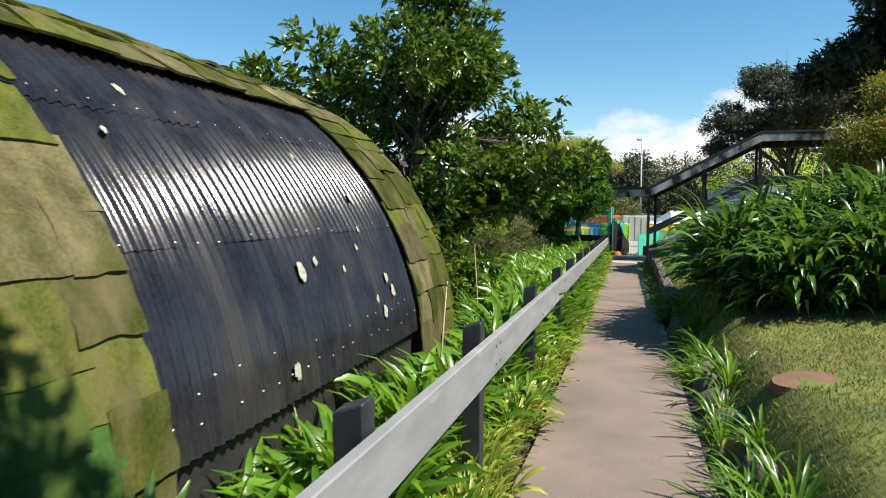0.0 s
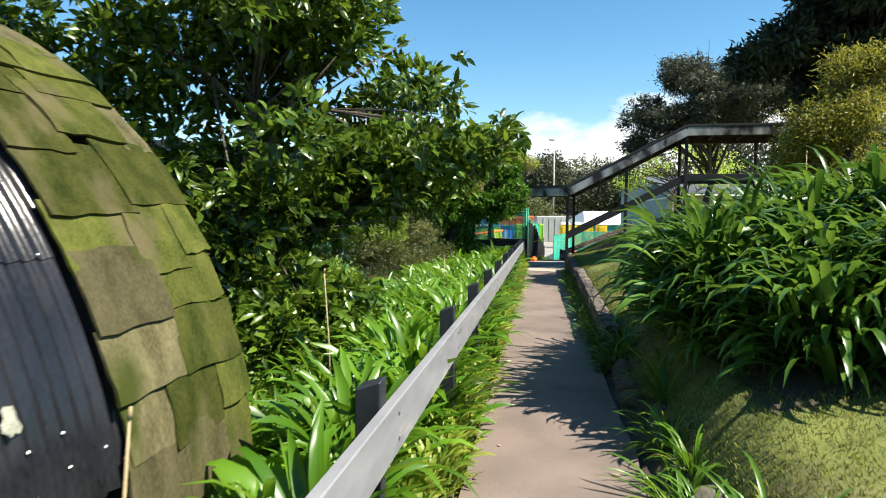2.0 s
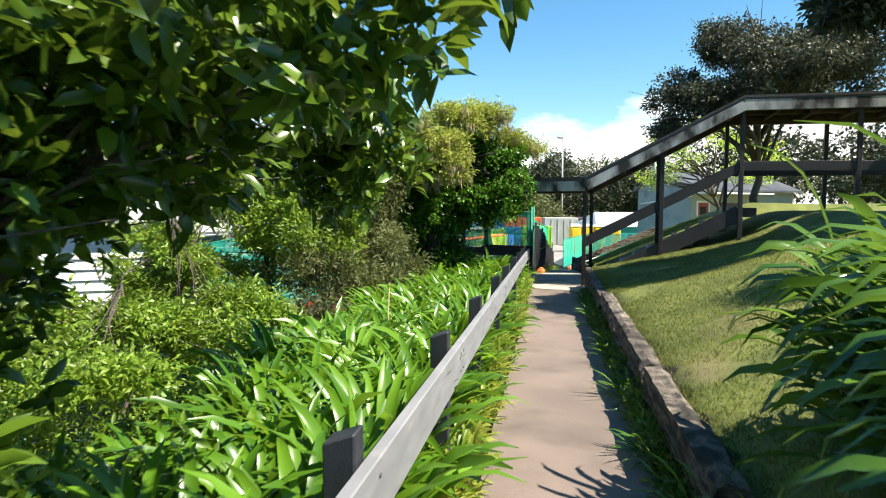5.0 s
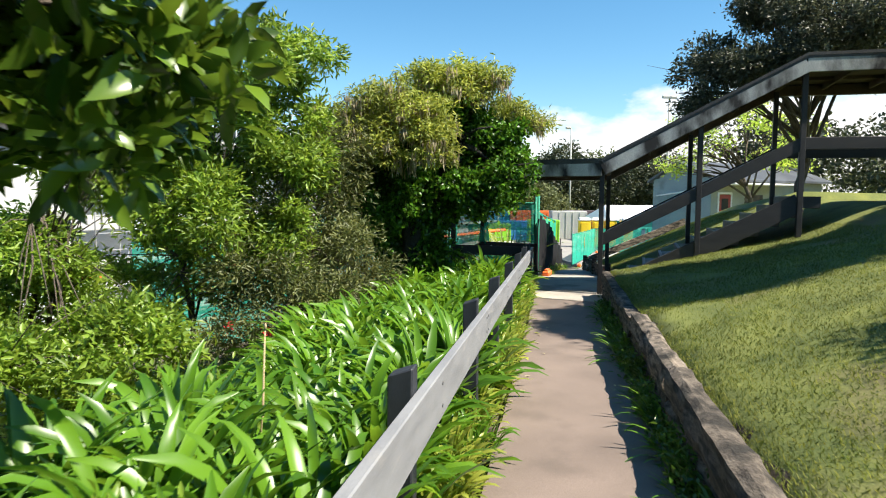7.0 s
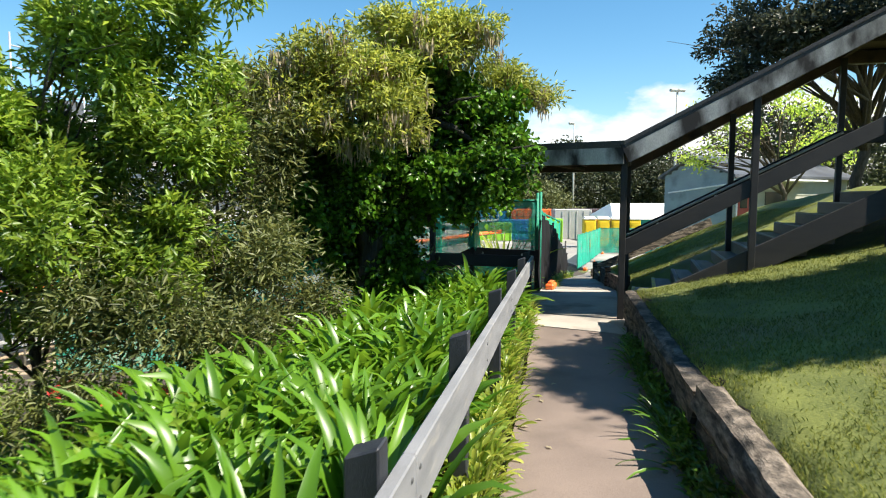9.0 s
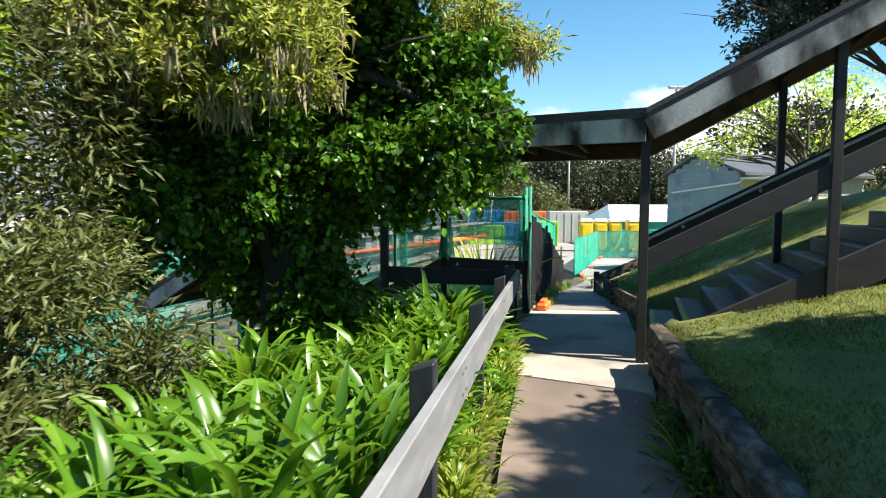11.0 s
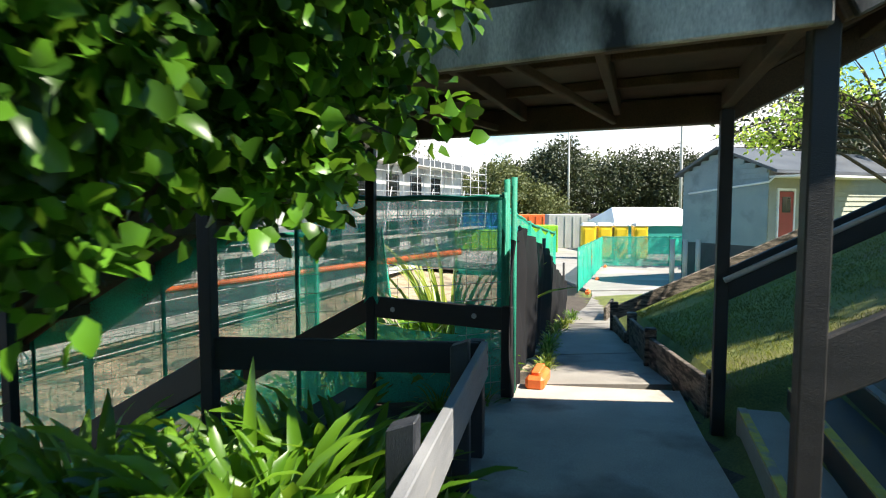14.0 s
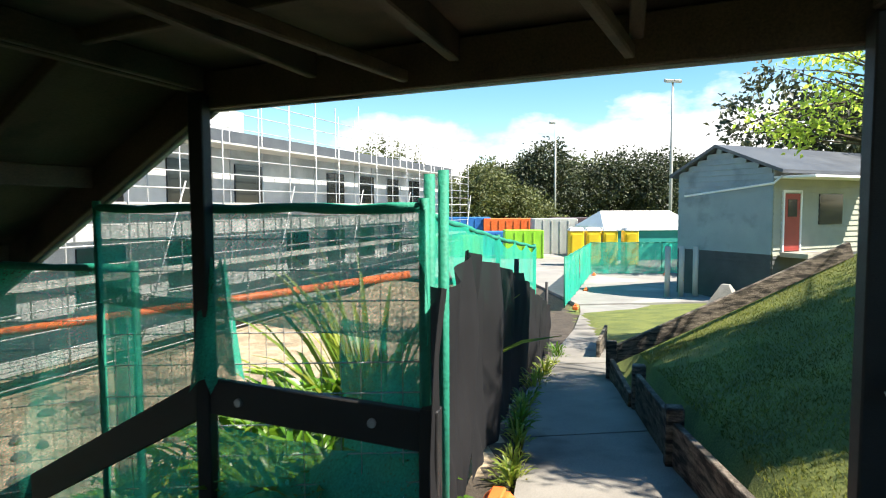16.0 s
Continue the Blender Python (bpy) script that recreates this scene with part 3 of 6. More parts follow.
strip("yard", "pale dusty asphalt yard beyond the path", "yard", [((a[0], a[1], path_z(a[1]) + 0.05), (b[0], b[1], path_z(b[1]) + 0.05)) for a, b in YARD], M_YARD)

# ---- plants with strap leaves ----
def strap_data(n, length, width, rng, r=0.09, lean=(35, 85), segs=6, bend=1.0, late=0.0, stem=0.0):
    verts, faces = [], []
    for _ in range(n):
        az = rng.uniform(0, 2 * math.pi)
        el = radians(rng.uniform(*lean))
        ln = length * rng.uniform(0.6, 1.15)
        wd = width * rng.uniform(0.75, 1.2)
        p = np.array([math.cos(az), math.sin(az), 0]) * r * rng.random()
        p = p + np.array([0, 0, stem * rng.random()])
        h = np.array([math.cos(az), math.sin(az), 0])
        side = np.array([-h[1], h[0], 0])
        fall = bend * rng.uniform(0.9, 2.1) / segs
        twist = rng.normal(0, 0.25)
        b = len(verts)
        for k in range(segs + 1):
            f = k / segs
            wk = wd * min(1, 0.6 + 1.6 * f) * (1 - 0.9 * (max(0, f - 0.66) / 0.34) ** 1.6)
            sd = side * math.cos(twist * f * 2) + np.array([0, 0, 1]) * math.sin(twist * f * 2)
            up = np.array([-h[0] * math.sin(el), -h[1] * math.sin(el), math.cos(el)])
            verts += [p - sd * wk * 0.5 + up * wk * 0.18, p, p + sd * wk * 0.5 + up * wk * 0.18]
            p = p + (h * math.cos(el) + np.array([0, 0, 1]) * math.sin(el)) * ln / segs
            el -= fall * ((0.4 + 1.2 * f) * (1 - late) + late * 2.9 * f * f)
            if k < segs:
                i = b + 3 * k
                faces += [(i, i + 1, i + 4), (i, i + 4, i + 3), (i + 1, i + 2, i + 5), (i + 1, i + 5, i + 4)]
    return np.array(verts), np.array(faces)


def plant(name, label, n, length, width, seed, material, dry=0, **k):
    rng = np.random.default_rng(seed)
    ob = thing(name, label, "agapanthus" if "aga" in name else "plant", (0, 0, -50))
    v, f = strap_data(n, length, width, rng, **k)
    leaves_object("leaves", v, f, material, ob)
    if dry:
        v, f = strap_data(dry, length * 0.8, width * 0.8, rng, lean=(25, 65), bend=1.2, segs=5)
        leaves_object("old_leaves", v, f, L_AGAY, ob, "yellowing older leaves")
    return ob


aga = [plant("agapanthus", "lush green agapanthus clump with glossy strap leaves", 84, 0.75, 0.062, 10 + i, L_AGA, 4, r=0.19, lean=(52, 89), bend=1.35, late=0.55, stem=0.12, segs=7) for i in range(4)]
low = [plant("lily_tuft", "small yellow green agapanthus tufts spilling under the fence rail", 66, 0.2, 0.026, 30 + i, L_AGA if i < 1 else L_AGAY, 16, lean=(40, 89), r=0.14, stem=0.22, segs=5) for i in range(4)]
bank = [plant("agapanthus", "tall dark green agapanthus with drooping strap leaves on the bank", 300, 0.66, 0.05, 50 + i, L_AGAD, 4, lean=(15, 86), bend=1.7, r=0.46, late=0.5, stem=0.62, segs=6) for i in range(3)]
edge = [plant("strap_leaf_tuft", "dark green tuft of narrow strap leaves at the path edge", 44, 0.42, 0.02, 70 + i, L_AGA, 3, lean=(20, 85)) for i in range(3)]
rp = random.Random(5)


def scatter(kinds, places, group, lo=0.85, hi=1.2, sink=0.02):
    for x, y in places:
        k = rp.choice(kinds)
        m = pose(x, y, ground_z(x, y) - sink, rp.uniform(-8, 8), rp.uniform(-8, 8), rp.uniform(0, 360))
        sc = rp.uniform(lo, hi)
        o = copy_thing(k, m)
        o.scale = (sc, sc, sc * rp.uniform(0.9, 1.1))
        o["group"] = group


bed = []
s = 1.2
while s < 22.6:
    for w0 in (-1.1, -1.42, -1.78, -2.14, -2.5):
        if s < 6.0 and w0 < -1.45:
            continue
        if w0 < -2 and rp.random() < 0.35:
            continue
        p = at(s + rp.uniform(-0.15, 0.15), w0 + rp.uniform(-0.12, 0.12))
        bed.append((p.x, p.y))
    s += 0.48
scatter(aga, bed, "agapanthus bed along the fence", 0.85, 1.15)
tufts = []
s = 1.0
while s < 22.3:
    p = at(s + rp.uniform(-0.1, 0.1), -0.69 + rp.uniform(-0.08, 0.06))
    tufts.append((p.x, p.y))
    s += 0.17
scatter(low, tufts, "tufts between fence and path", 0.75, 1.15)
clump = []
for i in range(98):
    k = rp.random()
    a = at(8.6 + rp.uniform(-1.9 + 0.9 * (1 - k) ** 3, 1.85), 1.35 + 3.9 * k)
    clump.append((a.x, a.y))
scatter(bank, clump, "agapanthus clump on the bank", 0.85, 1.12)
margin = []
for s0, w0 in ((2.6, 0.7), (3.1, 0.78), (3.75, 0.72), (4.2, 0.85), (5.0, 0.75), (5.5, 0.85), (6.1, 0.72), (6.7, 0.8), (7.2, 0.76), (7.9, 0.85), (9.6, 0.7), (9.9, 0.8), (10.4, 0.66), (12.3, 0.62), (14.2, 0.62), (16.2, 0.62), (17.8, 0.62), (10.9, 0.6), (11.5, 0.58), (12.9, 0.6), (13.5, 0.59), (14.8, 0.6), (15.4, 0.58), (16.8, 0.6), (17.3, 0.59), (18.5, 0.6), (19.2, 0.58), (19.9, 0.6), (4.6, 0.68), (3.4, 0.66), (6.4, 0.68)):
    a = at(s0, w0)
    margin.append((a.x, a.y))
scatter(edge, margin, "tufts along the path edge", 0.7, 1.15)
low_site = []
for i in range(12):
    low_site.append((rp.uniform(2.0, 5.6), rp.uniform(25.6, 27.0)))
low_site += [(5.55, 24.85), (5.85, 24.65), (6.1, 24.55), (5.75, 25.1), (6.05, 24.95), (5.35, 25.15)]
scatter(aga, low_site, "agapanthus behind the net fence", 0.7, 1.0)
scatter(aga, [(5.2, 26.0), (5.55, 26.25), (5.9, 26.0), (5.75, 26.6), (6.15, 26.3), (5.4, 26.7), (4.95, 26.3)], "agapanthus behind the net fence", 1.15, 1.35)
scatter(low, [(6.98, 25.15), (7.05, 25.45), (7.2, 25.9), (7.3, 26.3), (7.42, 26.6), (7.5, 26.9), (7.62, 27.2), (7.9, 27.9), (8.2, 28.6), (8.6, 29.5), (8.9, 30.2)], "tufts along the foot of the shade cloth", 0.5, 0.8)
scatter(edge, [(5.72, 23.95), (5.9, 23.85), (6.05, 23.75)], "tufts beside the landing", 0.6, 0.85)
for p in aga + low + bank + edge:
    for c in list(p.children) + [p]:
        bpy.data.objects.remove(c)

# ---- rail fence beside the path ----
W_RAIL = -0.66


def rail_top(y):
    return 0.88 - 0.0218 * (y - 3.4)


fence = thing("rail_fence", "low grey painted timber rail fence on dark posts", "fence", at(10, W_RAIL, 0))
f0 = fence.location.copy()
joints = [-0.8, 3.47, 7.2, 10.9, 14.6, 18.4, 23.3]
for a, b in zip(joints, joints[1:]):
    p, q = at(a + 0.003, W_RAIL), at(b - 0.003, W_RAIL)
    p.z, q.z = rail_top(p.y) - 0.105, rail_top(q.y) - 0.105
    bm = bmesh.new()
    beam(bm, p - f0, q - f0, 0.045, 0.21, 0.005)
    rail_ob = part("rail", bm, M_RAIL, fence, "grey painted rail board")
    for sb in (a + 0.05, (a + b) / 2, b - 0.06):
        for dz in (0.05, -0.05):
            q0 = at(sb, W_RAIL + 0.0225)
            m = Vector((DY, -DX, 0)).to_track_quat("Z", "Y").to_matrix().to_4x4()
            m.translation = Vector((q0.x, q0.y, rail_top(q0.y) - 0.105 + dz)) - f0
            bm = bmesh.new()
            bmesh.ops.create_cone(bm, cap_ends=True, segments=10, radius1=0.011, radius2=0.008, depth=0.008, matrix=m)
            part("bolt", bm, M_SKIRT, rail_ob, "dark rusty bolt head")
for y in (0.3, 1.9, 3.35, 5.25, 7.25, 8.85, 10.5, 12.1, 14.05, 15.6, 17.4, 19.1, 20.8, 22.1):
    s = (y + DX * -0.71) / DY
    p = at(s, -0.735)
    top, bot = rail_top(p.y) + 0.085, path_z(p.y) - 0.25
    bm = bmesh.new()
    box(bm, (0.1, 0.095, top - bot), Matrix.Translation(Vector((p.x, p.y, (top + bot) / 2)) - f0) @ pose(0, 0, 0, rp.uniform(-1, 1), rp.uniform(-1, 1), -16), 0.006)
    for v in bm.verts:
        if v.co.z + f0.z > top - 0.02:
            v.co.z += 0.34 * ((v.co.x + f0.x - p.x) * DY - (v.co.y + f0.y - p.y) * DX)
    part("post", bm, M_POST, fence, "dark stained post with a slanting cut top")

# ---- sleepers and edging on the other side ----
wall = thing("sleeper_wall", "low retaining wall of cracked weathered timber sleepers", "retaining wall", at(14, 0.7, 0))
w_o = wall.location.copy()
for i in range(5):
    s0 = 10.2 + i * 2.25
    for k in range(2):
        a, b = at(s0 + 0.01, 0.71 + 0.02 * k), at(s0 + 2.23, 0.71 + 0.02 * k)
        za = max(path_z(a.y) + 0.22, 0.21) - 0.11 - 0.21 * k + (0.06 if i < 3 else 0)
        zb = max(path_z(b.y) + 0.22, 0.21) - 0.11 - 0.21 * k + (0.06 if i < 3 else 0)
        n = 26
        verts, faces = [], []
        fr = frame_between((a.x, a.y, za), (b.x, b.y, zb))
        L = (b - a).length
        ring = [(-0.085, -0.1), (-0.03, -0.105), (0.03, -0.105), (0.095, -0.1), (0.1, -0.03), (0.1, 0.04), (0.085, 0.09), (0.03, 0.105), (-0.02, 0.1), (-0.072, 0.085), (-0.088, 0.04), (-0.09, -0.03)]
        for j in range(n + 1):
            x = -L / 2 + L * j / n
            for m, (yy, zz) in enumerate(ring):
                e = noise.noise(Vector((x * 1.2 + i * 7, m * 0.9, k * 3))) * 0.045 + noise.noise(Vector((x * 6 + i, m * 2.1, k))) * 0.035 + noise.noise(Vector((x * 1.6 + i * 3, m * 4.7, k))) * 0.015
                verts.append(fr @ Vector((x, yy * (1 + e * 6), zz * (1 + e * 4))) - w_o)
        for j in range(n):
            for m in range(12):
                a1, b1 = j * 12 + m, j * 12 + (m + 1) % 12
                faces.append((a1, b1, b1 + 12, a1 + 12))
        faces += [tuple(reversed(range(12))), tuple(n * 12 + m for m in range(12))]
        part_data("sleeper", verts, faces, M_SLEEPER, wall)


def rock(name, place, size, seed, label):
    bm = bmesh.new()
    bmesh.ops.create_icosphere(bm, subdivisions=3, radius=1)
    for v in bm.verts:
        v.co *= 1 + 0.35 * noise.noise(v.co * 1.3 + Vector((seed, 0, 0)))
        v.co = Vector((v.co.x * size[0], v.co.y * size[1], v.co.z * size[2]))
    ob = part(name, bm, M_ROCK, None, "", True)
    ob.location = place
    ob.rotation_euler.z = seed * 2.1
    return tagged(ob, label, "rock", "edging rocks")


for i in range(15):
    s = 2.3 + i * 0.5
    p = at(s, 0.74 + rp.uniform(-0.05, 0.12))
    rock("edging_rock", (p.x, p.y, path_z(p.y) + 0.03), (rp.uniform(0.12, 0.2), rp.uniform(0.09, 0.15), rp.uniform(0.09, 0.15)), i * 1.7, "dark mossy rock edging the raised lawn")
bm = bmesh.new()
bmesh.ops.create_cone(bm, cap_ends=True, segments=28, radius1=0.22, radius2=0.19, depth=0.05)
for v in bm.verts:
    v.co.z += 0.008 * noise.noise(v.co * 9)
st = part("stepping_stone", bm, M_BRICKSTONE, None)
st_n = Vector((ground_z(2.28, 4.14) - ground_z(2.48, 4.14), ground_z(2.38, 4.04) - ground_z(2.38, 4.24), 0.2)).normalized()
st.location = Vector((2.38, 4.14, ground_z(2.38, 4.14))) - st_n * 0.029
st.rotation_euler = st_n.to_track_quat('Z', 'Y').to_euler()
tagged(st, "round reddish stepping stone sunk in the lawn", "stepping stone")

# ---- barrel hut clad in turf and corrugated sheet ----
HQ, HZ, HR = -4.14, 0.3, 2.5


def on_hut(s, phi, lift=0.0):
    """A place on the hut's curved skin: s along the path, phi up from level in degrees."""
    a = radians(phi)
    p = at(s, HQ + (HR + lift) * math.cos(a))
    p.z = HZ + (HR + lift) * math.sin(a)
    return p


hut = thing("barrel_hut", "barrel vaulted hut of black corrugated sheet edged with turf mats", "hut", at(2, HQ, 0))
h_o = hut.location.copy()


def hut_patch(name, s0, s1, p0, p1, lift, thick, material, seed, ns=6, np_=6, wav=0.0, label=""):
    verts, faces = [], []
    for layer in (0, 1):
        for j in range(np_ + 1):
            for i in range(ns + 1):
                fs, fp = i / ns, j / np_
                e = noise.noise(Vector((seed * 3.1 + fs * 2, fp * 2, seed)))
                ed = (0.02 * noise.noise(Vector((seed, fp * 3, 1))) if i in (0, ns) else 0)
                ep = (0.5 * noise.noise(Vector((seed, fs * 3, 2))) if j in (0, np_) else 0)
                up = lift + (thick * (1 + 0.5 * e) if layer else 0) + wav * max(0, e) + 0.012 * (1 - fp)
                verts.append(on_hut(s0 + (s1 - s0) * fs + ed, p0 + (p1 - p0) * fp + ep, up) - h_o)
    m = (ns + 1) * (np_ + 1)
    for j in range(np_):
        for i in range(ns):
            a = j * (ns + 1) + i
            faces.append((m + a, m + a + 1, m + a + ns + 2, m + a + ns + 1))
    rim = [i for i in range(ns + 1)] + [j * (ns + 1) + ns for j in range(1, np_ + 1)] + [np_ * (ns + 1) + i for i in range(ns - 1, -1, -1)] + [j * (ns + 1) for j in range(np_ - 1, 0, -1)]
    for a, b in zip(rim, rim[1:] + rim[:1]):
        faces.append((a, b, m + b, m + a))
    ob = part_data(name, verts, faces, material, hut, label, True)
    ob.data.set_sharp_from_angle(angle=0.6)
    return ob


# sheets, each one lapped over the one below
S0, S1 = 2.02, 5.1
for k, (pa, pb) in enumerate(((5.5, 27.5), (26, 45), (43.5, 66), (64.5, 88))):
    verts, faces = [], []
    n, rowsn = 328, 8
    for j in range(rowsn + 1):
        for i in range(n + 1):
            s = S0 - 0.1 + (S1 - S0 + 0.2) * i / n
            f = j / rowsn
            dent = 0.006 * noise.noise(Vector((s * 2.5, f * 2 + k * 3, 4)))
            verts.append(on_hut(s, pa + (pb - pa) * f, 0.0112 * math.sin(2 * math.pi * s / 0.076) + 0.005 * (1 - f) + dent) - h_o)
    for j in range(rowsn):
        for i in range(n):
            a = j * (n + 1) + i
            faces.append((a, a + 1, a + n + 2, a + n + 1))
    part_data("corrugated_sheet", verts, faces, M_SHEET, hut, "black corrugated sheet", True)
screws = []
for ph in (9, 12, 26.5, 44.5, 58, 65):
    for i in range(int((S1 - S0) / 0.152)):
        if rp.random() < 0.72:
            screws.append(on_hut(S0 + 0.06 + 0.152 * i + rp.uniform(-0.02, 0.02), ph + rp.uniform(-0.6, 0.6), 0.026) - h_o)
verts, faces = [], []
for c in screws:
    b = len(verts)
    r = 0.0065
    verts += [c + Vector(d) * r for d in ((1, 0, 0), (-1, 0, 0), (0, 1, 0), (0, -1, 0), (0, 0, 1), (0, 0, -1))]
    faces += [(b + x, b + y, b + z) for x, y, z in ((0, 2, 4), (2, 1, 4), (1, 3, 4), (3, 0, 4), (2, 0, 5), (1, 2, 5), (3, 1, 5), (0, 3, 5))]
sc = part_data("fastening", verts, faces, M_SCREW, hut, "pale screw heads in rows")
sc["kind"] = "stuff"
for s, ph, r in ((3.35, 21, 0.075), (4.55, 17, 0.05), (4.62, 14.5, 0.06), (4.4, 11.5, 0.06), (4.3, 14, 0.035), (3.55, 22, 0.04), (3.05, 9, 0.06), (4.2, 23, 0.03), (4.5, 32, 0.055), (2.7, 48, 0.05), (3.6, 58, 0.05), (3.2, 57, 0.035), (3.3, 66, 0.045), (3.0, 70, 0.05), (4.35, 26, 0.03), (3.9, 20, 0.03), (2.35, 40, 0.03), (4.0, 40, 0.03)):
    verts, n = [on_hut(s, ph, 0.03) - h_o], 14
    for i in range(n):
        a = 2 * math.pi * i / n
        rr = r * (0.75 + 0.45 * noise.noise(Vector((math.cos(a) * 1.5 + s * 9, math.sin(a) * 1.5, ph))))
        verts.append(on_hut(s + 0.7 * rr * math.cos(a), ph + math.degrees(1.1 * rr * math.sin(a) / HR), 0.022) - h_o)
    part_data("lichen_patch", verts, [(0, 1 + i, 1 + (i + 1) % n) for i in range(n)], M_LICHEN, hut, "pale lichen patch", True)
# turf mats either side of the sheets and over the ridge
rt = random.Random(11)
ph = 2.0
j = 0
while ph < 150:
    hgt = rt.uniform(5.2, 7.6)
    s = -2.4 + rt.uniform(-0.3, 0)
    for s_from, s_to in ((-2.4, S0), (S1 - 0.02, S1 + 0.92)):
        s = s_from
        while s < s_to - 0.12:
            e = min(s_to + rt.uniform(-0.03, 0.04), s + rt.uniform(0.3, 0.52))
            if s_to - e < 0.16:
                e = s_to + rt.uniform(-0.03, 0.03)
            new_turf = s_from < 0 and rt.random() < 0.34
            m = M_TURF_NEW if new_turf else (M_TURF_OLD if rt.random() < 0.3 else M_TURF)
            jp = rt.uniform(-1.3, 1.3)
            hut_patch("turf_mat", s - rt.uniform(0, 0.03), e + 0.015, ph - 1.4 + jp, ph + hgt + jp, 0.024 + 0.006 * (j % 3), 0.013, m, j + s, 5, 5, 0.012)
            s = e
            j += 1
    if ph > 52:
        s = S0
        while s < S1:
            e = min(S1, s + rt.uniform(0.35, 0.6))
            hut_patch("turf_mat", s, e + 0.02, ph - 0.8, ph + hgt, 0.04 + 0.006 * (j % 3), 0.018, M_TURF if rt.random() < 0.75 else M_TURF_OLD, j + 0.3, 6, 5, 0.03)
            s = e
            j += 1
    ph += hgt
# end walls, foot wall and a grey board in front of its base
for s_end in (-2.35, S1 + 0.82):
    verts = [on_hut(s_end, p, -0.04) - h_o for p in range(0, 181, 6)]
    base = [Vector((v.x, v.y, -1.9)) for v in (verts[0], verts[-1])]
    pts = verts + [base[1], base[0]]
    t = at(0.05, 0) - at(0, 0)
    n = len(pts)
    faces = [tuple(range(n)), tuple(reversed(range(n, 2 * n)))] + [(i, (i + 1) % n, n + (i + 1) % n, n + i) for i in range(n)]
    part_data("end_wall", pts + [p - t for p in pts], faces, M_DARK, hut, "dark boarded end wall")
bm = bmesh.new()
a, b = at(-2.3, HQ + HR - 0.12), at(S1 + 0.75, HQ + HR - 0.12)
beam(bm, Vector((a.x, a.y, -0.6)) - h_o, Vector((b.x, b.y, -0.6)) - h_o, 0.1, 2.2)
part("foot_wall", bm, M_DARK, hut, "dark shaded foot wall")
bm = bmesh.new()
a, b = at(-1.5, HQ + HR + 0.16), at(4.0, HQ + HR + 0.16)
beam(bm, (a.x, a.y, 0.12), (b.x, b.y, 0.12), 0.3, 0.06)
tagged(part("plank", bm, M_RAIL), "grey timber plank below the hut's edge", "plank")

# ---- covered stair ----
NR, NL, FR, FL = Vector((6.65, 20.75, 0)), Vector((4.22, 22.6, 0)), Vector((7.6, 22.95, 0)), Vector((5.17, 24.65, 0))
UP = Vector((0.94, -0.34, 0)).normalized()
DOWN = Vector((-0.81, 0.58, 0)).normalized()
RAKE = math.tan(radians(27.5))
Z0 = -0.26
ROOF_B, ROOF_T = 1.86, 2.14
cover = thing("covered_stair", "dark timber covered stair crossing the path, with grey peeling fascia", "covered walkway", NR.lerp(FL, 0.5))
c_o = cover.location.copy()


def V(p, z):
    return Vector((p.x, p.y, z)) - c_o


def cover_post(p, bottom, top, size=0.085):
    bm = bmesh.new()
    box(bm, (size, size, top - bottom), Matrix.Translation(V(p, (top + bottom) / 2)) @ pose(0, 0, 0, 0, 0, -20), 0.006)
    part("post", bm, M_DARK, cover, "dark stained roof post")


def cover_beam(name, p, zp, q, zq, thick, high, material, label="", bevel=0.006):
    bm = bmesh.new()
    beam(bm, V(p, zp), V(q, zq), thick, high, bevel)
    return part(name, bm, material, cover, label)


run = 3.2
top_n, top_f = NR + UP * run, FR + UP * run
end_n, end_f = top_n + UP * 9, top_f + UP * 9
low_n, low_f = NL + DOWN * 4.6, FL + DOWN * 4.6
rise = run * RAKE
fall = 4.6 * RAKE
for p in (NR, NL, FR, FL):
    cover_post(p, Z0 - 0.3, ROOF_B + 0.08)
for p in (NR, FR):
    for d in (1.62, 3.2):
        g = p + UP * d
        cover_post(g, ground_z(g.x, g.y) - 0.3, ROOF_B + 0.08 + d * RAKE)
    for d in (5.4, 7.6, 10):
        g = p + UP * d
        cover_post(g, 0.6, ROOF_B + 0.08 + rise)
for p in (NL, FL):
    for d in (2.2, 4.4):
        g = p + DOWN * d
        cover_post(g, -3, ROOF_B + 0.08 - d * RAKE)
mid = (ROOF_B + ROOF_T) / 2
hh = ROOF_T - ROOF_B
side_n = (NR - FR).normalized()
